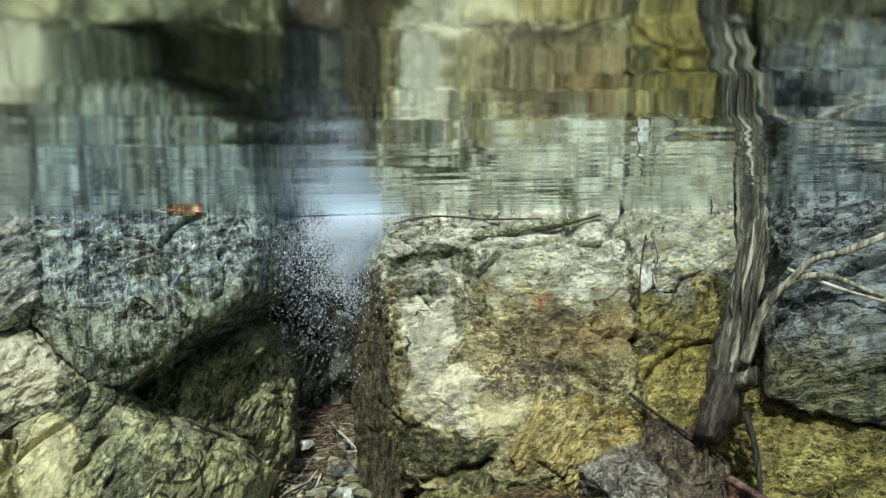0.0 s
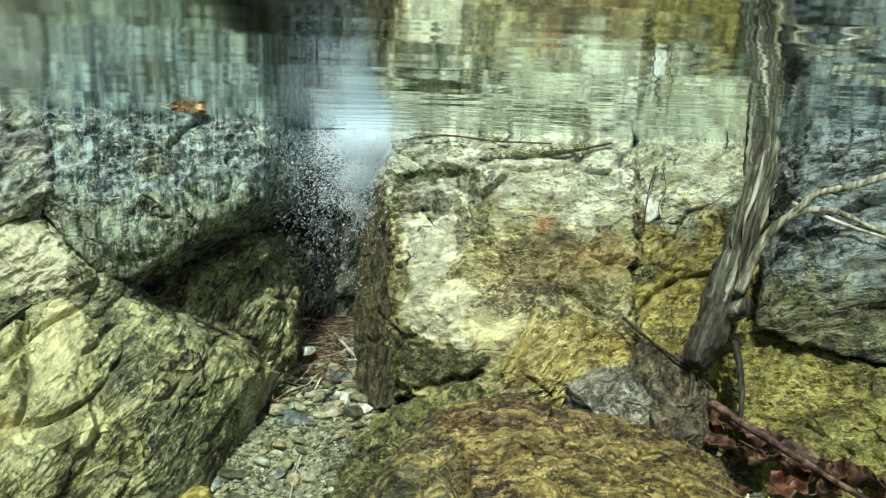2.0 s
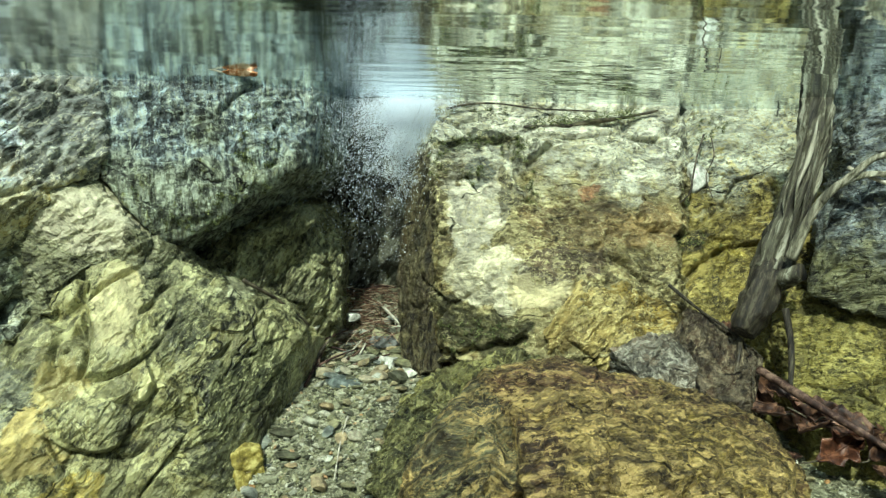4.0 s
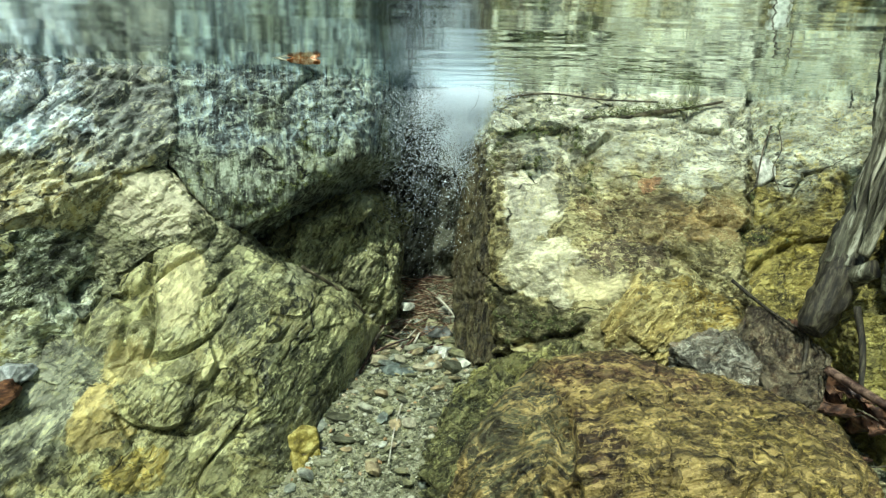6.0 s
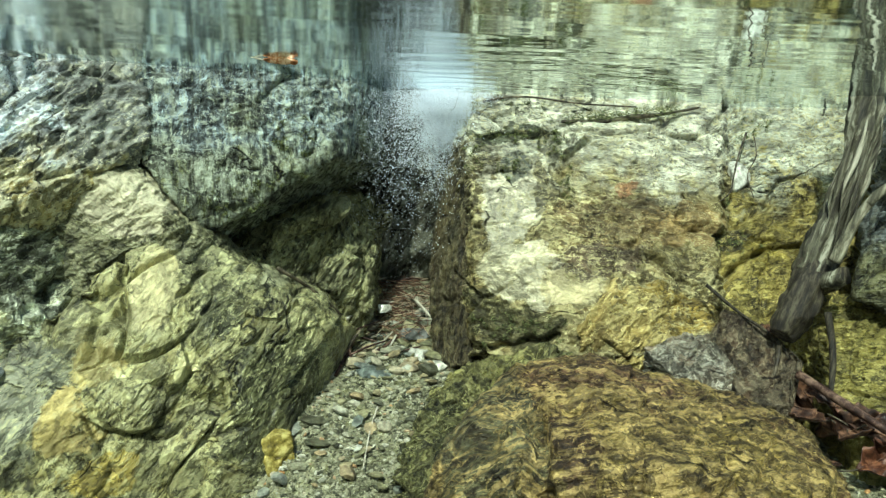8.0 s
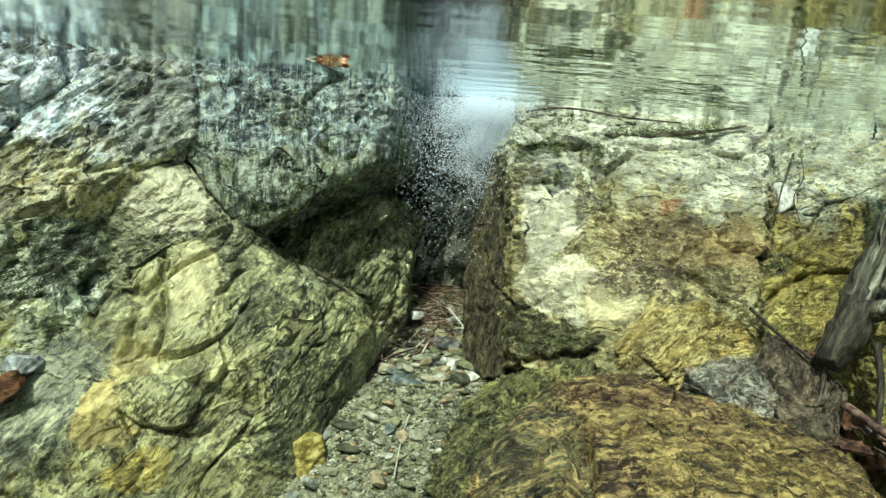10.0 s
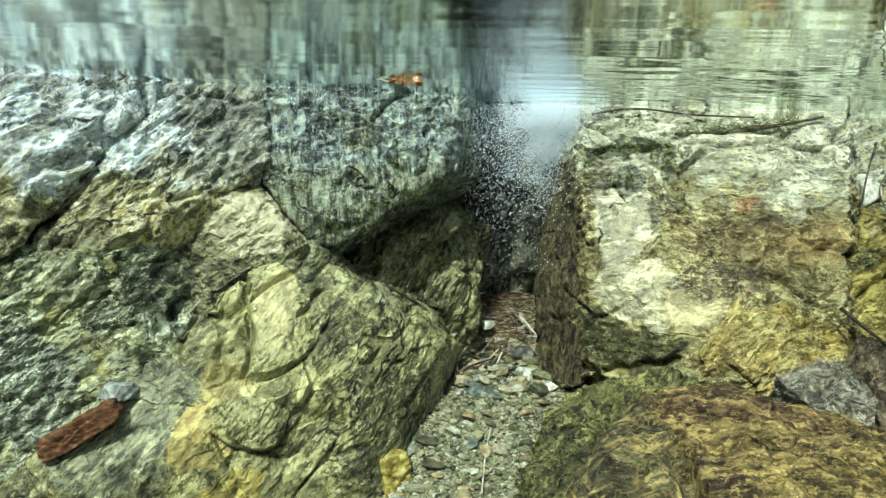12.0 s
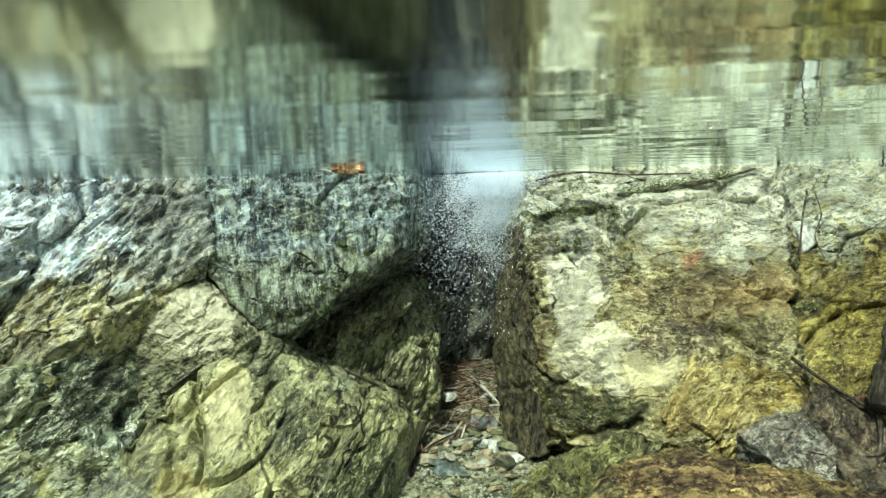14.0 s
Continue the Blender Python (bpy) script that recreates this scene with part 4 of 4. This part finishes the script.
leaf("floating_leaf", (-0.107, 0.607, -0.0045), (4, 3, -8), 0.030, 0.011, 0.3, rust_leaf_mat, "crumpled orange dead leaf floating under the surface", 1.0, "", 0.12, 1.9)
for k, (x, y, z, rx, ry, rz, size) in enumerate([
        (0.345, 0.622, -0.293, 20, -25, 30, 0.05), (0.375, 0.585, -0.296, -15, 20, 110, 0.055), (0.405, 0.560, -0.300, 25, 10, 200, 0.06), (0.455, 0.530, -0.302, -20, 15, 60, 0.055),
        (0.350, 0.575, -0.312, 10, 30, -20, 0.05), (0.385, 0.690, -0.245, 55, 10, 15, 0.045), (0.40, 0.605, -0.285, -35, -20, 140, 0.05), (0.43, 0.50, -0.318, 15, 0, 80, 0.055),
        (0.325, 0.700, -0.262, 40, 0, -30, 0.04), (0.49, 0.495, -0.315, 10, -20, 10, 0.05), (0.37, 0.545, -0.322, 5, 12, 70, 0.05), (0.425, 0.585, -0.292, 30, -30, 100, 0.045)]):
    leaf("dead_leaf", (x, y, z - 0.007), (0.6 * rx, 0.6 * ry, rz), size * 0.72, size * 0.40, 0.3, brown_leaf_mat, "curled brown dead leaf in the leaf litter", 2.0 + k, "leaf litter by the log")

for k, (x, y, z, rx, ry, rz, size) in enumerate([
        (0.398, 0.648, -0.300, 62, 10, 20, 0.060), (0.412, 0.610, -0.302, 40, -15, 75, 0.065), (0.424, 0.585, -0.306, 55, 20, 150, 0.060), (0.432, 0.560, -0.308, 35, 5, -30, 0.070), (0.446, 0.540, -0.314, 60, -10, 40, 0.065),
        (0.402, 0.585, -0.316, 30, 25, 100, 0.060), (0.420, 0.548, -0.322, 45, -20, 10, 0.062), (0.462, 0.520, -0.312, 50, 15, 120, 0.070), (0.475, 0.500, -0.318, 40, 0, 60, 0.070), (0.388, 0.622, -0.305, 70, 0, -50, 0.050)]):
    leaf("dead_leaf", (x, y, z), (rx, ry, rz), size * 0.85, size * 0.45, 0.35, red_leaf_mat if k % 5 == 1 else brown_leaf_mat, "crumpled dark red brown dead leaf in the leaf litter" if k % 5 == 1 else "crumpled dark brown dead leaf in the leaf litter",
         40.0 + k, "leaf litter by the log", 0.14)

boulder("bark_piece", (-0.367, 0.541, -0.297), [(10, 32, 0.031), (-170, -32, 0.031), (-80, 8, 0.009), (100, -8, 0.011), (190, 58, 0.0075), (10, -58, 0.009), (-40, 30, 0.026), (-130, -5, 0.026)],
               bark_mat, "rust brown chunk of bark resting on rock", "bark", fineness=5, soften=2, rough=0.003, ledge=0.003, seed=21, steps=120, chip=0.001, cleft=0.001, grow=1.22)

# ---- single stones that stand out on the bed ----
white_stone = plain_material("white quartz pebble", [(0.38, (0.20, 0.205, 0.16)), (0.5, (0.42, 0.43, 0.35)), (0.62, (0.66, 0.67, 0.56))], 120, 0.6, 0.0015)
pale_stone = plain_material("pale grey stone", [(0.38, (0.11, 0.12, 0.11)), (0.5, (0.23, 0.25, 0.23)), (0.62, (0.42, 0.44, 0.40))], 120, 0.6, 0.0015)
teal_stone = plain_material("blue green slate", [(0.36, (0.045, 0.055, 0.048)), (0.5, (0.095, 0.115, 0.10)), (0.62, (0.18, 0.21, 0.18))], 90, 0.5, 0.0012)
dark_stone = plain_material("dark wet stone", [(0.36, (0.025, 0.028, 0.025)), (0.5, (0.085, 0.09, 0.08)), (0.62, (0.2, 0.21, 0.19))], 90, 0.5, 0.0015)
yellow_stone = plain_material("yellow stone", [(0.36, (0.07, 0.055, 0.014)), (0.5, (0.22, 0.18, 0.035)), (0.62, (0.42, 0.37, 0.12))], 110, 0.6, 0.0012)
BOX = [(0, 0, 1.0), (180, 4, 1.0), (88, -6, 0.8), (-90, 10, 0.8), (10, 82, 0.5), (0, -88, 0.5), (40, 40, 0.9), (-140, 38, 0.85), (-40, 30, 0.95), (130, 30, 0.9), (-60, -30, 0.9)]


def small_stone(at, size, flat, spin, material, label, seed, long=1.0):
    m = [(a, e, d * size * (flat if abs(e) > 60 else long if abs(math.cos(radians(a))) > 0.9 and abs(e) < 20 else 1)) for a, e, d in BOX]
    return boulder("stone", at, [(a + spin, e, d) for a, e, d in m], material, label, "stone", fineness=5, soften=0,
                   rough=size * 0.10, ledge=size * 0.05, seed=seed, steps=90, chip=size * 0.02, cleft=size * 0.03)


small_stone((-0.025, 0.862, -0.278), 0.0085, 1.0, 20, white_stone, "small white quartz pebble on needle litter", 31)
small_stone((0.020, 0.792, -0.316), 0.0125, 0.9, 60, white_stone, "cream white angular pebble on the gravel", 32)
small_stone((-0.025, 0.746, -0.325), 0.017, 0.35, -8, teal_stone, "flat blue green slate chip on the gravel", 33, 1.9)
small_stone((0.019, 0.835, -0.303), 0.016, 0.45, 12, dark_stone, "flat dark wet stone in the cleft", 34, 1.5)
small_stone((-0.006, 0.80, -0.316), 0.010, 0.8, 75, brown_rock, "angular brown pebble on the gravel", 35)
boulder("stone", (-0.107, 0.620, -0.364), [(-75, 12, 0.009), (105, -12, 0.012), (12, 14, 0.011), (200, -12, 0.014), (30, 74, 0.019), (200, -70, 0.024), (170, 50, 0.021), (0, -40, 0.022)], yellow_stone,
        "yellow ochre slab wedged under the mossy boulder", "stone", fineness=5, soften=1, rough=0.003, ledge=0.002, seed=36, chip=0.001, cleft=0.002, grow=1.15)
small_stone((-0.092, 0.630, -0.366), 0.0115, 0.8, 15, dark_stone, "dark angular stone under the boulder", 37)
small_stone((-0.049, 0.850, -0.297), 0.022, 0.4, 10, flake_rock, "grey flat stone in the cleft", 38, 1.5)
small_stone((0.0346, 0.610, -0.366), 0.0045, 0.7, 40, teal_stone, "small blue grey shard on the gravel", 39)
boulder("stone", (0.408, 0.840, -0.094), [(0, 0, 0.010), (180, 0, 0.010), (-90, 20, 0.012), (90, 0, 0.02), (-90, 80, 0.017), (0, -85, 0.018), (-30, 40, 0.014), (-150, 40, 0.0135), (-40, -40, 0.014)], white_stone,
        "white rounded stone wedged in the cleft", "stone", fineness=5, soften=8, rough=0.0015, ledge=0.0006, seed=40, chip=0.0004, cleft=0.0008)
small_stone((-0.346, 0.566, -0.271), 0.013, 0.9, 60, pale_stone, "grey white stone beside the bark", 41)
small_stone((-0.343, 0.598, -0.228), 0.017, 0.7, 110, slope_rock, "grey green stone over a dark hole in the slope", 42)
small_stone((0.07, 0.665, -0.312), 0.018, 0.8, 45, mound_rock, "olive stone at the foot of the boulder", 43)
for (ax, ay, az), (bx, by, bz), r, pale in [
        ((-0.091, 0.842, -0.300), (-0.054, 0.910, -0.270), 0.0026, 1), ((0.008, 0.914, -0.272), (0.035, 0.856, -0.296), 0.0022, 1), ((-0.072, 0.738, -0.326), (-0.054, 0.838, -0.298), 0.0020, 0),
        ((-0.042, 0.778, -0.321), (0.0, 0.830, -0.303), 0.0018, 0), ((-0.026, 0.762, -0.322), (-0.007, 0.830, -0.302), 0.0017, 1), ((-0.060, 0.890, -0.280), (-0.003, 0.894, -0.278), 0.0016, 1),
        ((-0.075, 0.828, -0.306), (-0.031, 0.818, -0.310), 0.0018, 0), ((-0.022, 0.950, -0.262), (0.023, 0.960, -0.258), 0.0018, 0), ((-0.056, 0.938, -0.265), (-0.028, 0.960, -0.258), 0.0015, 1),
        ((-0.070, 0.800, -0.298), (-0.030, 0.832, -0.288), 0.0016, 0), ((-0.064, 0.775, -0.316), (-0.020, 0.802, -0.304), 0.0015, 0), ((-0.048, 0.760, -0.321), (0.022, 0.800, -0.309), 0.0014, 0), ((-0.074, 0.820, -0.292), (-0.058, 0.770, -0.316), 0.0013, 0)]:
    twig([(ax, ay, az), (0.52 * ax + 0.48 * bx + 0.002, (ay + by) / 2, (az + bz) / 2 + 0.002), (bx, by, bz)], r, pale_twig_mat if pale else red_twig_mat,
         "bleached broken stick in the cleft's litter" if pale else "reddish wet stick in the cleft's litter", "stick", "sticks in the cleft")

# ---- needle litter in the cleft ----
rng = random.Random(8)
bm = bmesh.new()
for k in range(420):
    x, y = rng.gauss(-0.008, 0.032), rng.uniform(0.82, 0.96)
    a, l = rng.uniform(0, math.pi), rng.uniform(0.012, 0.035)
    c = Vector((x, y, bed_height(x, y) + 0.004 + rng.random() * 0.012))
    d = Vector((math.cos(a), math.sin(a), rng.gauss(0, 0.25))) * l / 2
    s = Vector((-math.sin(a), math.cos(a), 0)) * 0.0005
    up = Vector((0, 0, 0.0007))
    ring0, ring1 = [bm.verts.new(q) for q in (c - d - s, c - d + up, c - d + s)], [bm.verts.new(q) for q in (c + d - s, c + d + up, c + d + s)]
    for j in range(3):
        bm.faces.new((ring0[j], ring0[(j + 1) % 3], ring1[(j + 1) % 3], ring1[j]))
n = Nodes("pine needles")
strand = n.nt.nodes.new("ShaderNodeNewGeometry").outputs["Random Per Island"]
needle_mat = n.done(n.ramp(strand, [(0.0, (0.03, 0.016, 0.01)), (0.4, (0.11, 0.055, 0.03)), (0.75, (0.22, 0.14, 0.08)), (1.0, (0.45, 0.38, 0.26))]), 0.6)
tagged(part("needle_litter", bm, needle_mat), "reddish brown pine needle litter on the gravel", "needles", kind="stuff")

# ---- air bubbles of the small fall ----
n = Nodes("air bubble")
n.bsdf.inputs["Base Color"].default_value = (0.84, 0.92, 0.98, 1)
n.bsdf.inputs["Roughness"].default_value, n.bsdf.inputs["Specular IOR Level"].default_value = 0.12, 0.9
bubble_mat = n.mat


def ball_cloud(centres, radii):
    """Many small balls in one mesh: two rings of five corners and two poles each."""
    base, tris = [(0, 0, -1.0)], []
    for k, (r, z) in enumerate(((0.88, -0.45), (0.88, 0.45))):
        base += [(r * math.cos(2 * math.pi * (j + k / 2) / 5), r * math.sin(2 * math.pi * (j + k / 2) / 5), z) for j in range(5)]
    base.append((0, 0, 1.0))
    for j in range(5):
        i = (j + 1) % 5
        tris += [(0, 1 + i, 1 + j), (1 + j, 1 + i, 6 + j), (1 + i, 6 + i, 6 + j), (6 + j, 6 + i, 11)]
    base, tris = np.array(base), np.array(tris)
    verts = (np.asarray(centres)[:, None] + np.asarray(radii)[:, None, None] * base[None]).reshape(-1, 3)
    faces = (np.arange(len(centres))[:, None, None] * 12 + tris[None]).reshape(-1, 3)
    mesh = bpy.data.meshes.new("bubbles")
    mesh.from_pydata(verts.tolist(), [], faces.tolist())
    mesh.polygons.foreach_set("use_smooth", [True] * len(mesh.polygons))
    return mesh


gen = np.random.default_rng(4)
k = 42000
depth = gen.gamma(1.5, 0.021, 140)
puff = np.stack([gen.normal(0.045, np.maximum(0.008, 0.028 - 0.16 * depth)), gen.normal(0.895, 0.02, 140), -depth], 1)
core = puff[gen.integers(0, 140, k)] + gen.normal(0, 0.0085, (k, 3))
core[:, 2] = -np.abs(core[:, 2]) - 0.001
core_r = gen.uniform(0.00025, 0.0006, k)
k = 8000
depth = gen.gamma(1.9, 0.036, k)
loose = np.stack([gen.normal(-0.012, 0.042, k) + 0.22 * (depth - 0.08), gen.uniform(0.79, 0.90, k), -depth - 0.002], 1)
loose_r = gen.lognormal(math.log(0.00034), 0.4, k)
centres, radii = np.concatenate([core, loose]), np.concatenate([core_r, loose_r])
keep = (centres[:, 2] > -0.23) & (centres[:, 0] > -0.13)
bubbles = new("bubbles", ball_cloud(centres[keep], radii[keep]))
bubbles.data.materials.append(bubble_mat)
tagged(bubbles, "plume of fine white air bubbles below a small fall", "bubbles", kind="stuff")

# ---- gravel: pebbles one can pick out, and the fine rest ----
n = Nodes("mixed stream pebble")
mottle = n.noise(n.pos, 90, 5, 0.62)
hue = n.ramp(n.random(), [(0.0, (0.06, 0.062, 0.038)), (0.22, (0.14, 0.14, 0.07)), (0.45, (0.21, 0.20, 0.11)), (0.62, (0.23, 0.18, 0.09)), (0.78, (0.32, 0.325, 0.23)),
                           (0.93, (0.12, 0.14, 0.115)), (1.0, (0.52, 0.52, 0.40))])
pebble_mat = n.done(n.mix(0.75, hue, n.ramp(mottle, [(0.36, (0.12, 0.12, 0.12)), (0.5, (0.5, 0.5, 0.5)), (0.62, (0.85, 0.85, 0.85))]), "OVERLAY"), 0.6, n.bump(mottle, 0.0016, 0.8), 0.25)


def pebble_mesh(seed):
    r = random.Random(seed)
    bm = bmesh.new()
    bmesh.ops.create_icosphere(bm, subdivisions=2, radius=1.0)
    sx, sy, sz = r.uniform(0.8, 1.4), r.uniform(0.6, 1.0), r.uniform(0.22, 0.5)
    sides = [(Vector((r.gauss(0, 1), r.gauss(0, 1), r.gauss(0, 1))).normalized(), r.uniform(0.62, 0.95)) for _ in range(11)]
    for v in bm.verts:
        k = min([d / max(0.05, v.co.dot(s)) for s, d in sides if v.co.dot(s) > 0.05] + [1.15])
        v.co = Vector((v.co.x * sx, v.co.y * sy, v.co.z * sz)) * k
    mesh = bpy.data.meshes.new("pebble")
    bm.to_mesh(mesh)
    bm.free()
    mesh.polygons.foreach_set("use_smooth", [False] * len(mesh.polygons))
    mesh.materials.append(pebble_mat)
    return mesh


kinds = [pebble_mesh(s) for s in range(14)]
rng = random.Random(11)
for k in range(290):
    x, y = (rng.uniform(-0.12, 0.075), rng.uniform(0.50, 0.93)) if k < 230 else (rng.uniform(0.30, 0.50), rng.uniform(0.46, 0.64))
    if k < 70:
        x, y = rng.uniform(-0.075, 0.045), rng.uniform(0.74, 0.90)
    size = min(0.016, (0.0062 if k < 70 else 0.0040) * math.exp(abs(rng.gauss(0, 0.55))))
    ob = new("pebble", kinds[rng.randrange(14)])
    ob.matrix_basis = pose(x, y, bed_height(x, y) + size * 0.28, rng.gauss(0, 14), rng.gauss(0, 14), rng.uniform(0, 360)) @ Matrix.Scale(size, 4)
    ob.parent = streambed
k = 14000
spots = np.stack([gen.uniform(-0.16, 0.10, k), gen.uniform(0.46, 0.97, k)], 1)
spots[11000:, 0] = gen.uniform(0.27, 0.56, k - 11000)
spots[11000:, 1] = gen.uniform(0.42, 0.66, k - 11000)
sizes = gen.lognormal(math.log(0.0016), 0.45, k)
grit = new("fine_gravel", ball_cloud([(x, y, bed_height(x, y) + s * 0.3) for (x, y), s in zip(spots, sizes)], sizes))
coords = np.array([v.co[:] for v in grit.data.vertices]).reshape(k, 12, 3)
middle = coords.mean(1, keepdims=True)
local = (coords - middle) * gen.uniform(0.65, 1.35, (k, 12, 1)) * np.array([1.0, 1.0, 0.55])
spin, squeeze = gen.uniform(0, 2 * math.pi, (k, 1)), gen.uniform(0.55, 0.9, (k, 1))
lx, ly = local[..., 0] * 1.25, local[..., 1] * squeeze
local[..., 0], local[..., 1] = lx * np.cos(spin) - ly * np.sin(spin), lx * np.sin(spin) + ly * np.cos(spin)
grit.data.vertices.foreach_set("co", (middle + local).ravel())
n = Nodes("fine gravel grain")
piece = n.nt.nodes.new("ShaderNodeNewGeometry").outputs["Random Per Island"]
grain_tone = n.ramp(piece, [(0.0, (0.03, 0.032, 0.018)), (0.35, (0.12, 0.122, 0.068)), (0.7, (0.21, 0.212, 0.13)), (0.95, (0.38, 0.38, 0.28)), (1.0, (0.30, 0.17, 0.06))])
grit.data.materials.append(n.done(n.mix(0.5, grain_tone, n.ramp(n.noise(n.pos, 500, 3), [(0.35, (0.2, 0.2, 0.2)), (0.65, (0.8, 0.8, 0.8))]), "OVERLAY"), 0.7))
for poly in grit.data.polygons:
    poly.use_smooth = False
grit.parent = streambed
tagged(grit, kind="stuff")
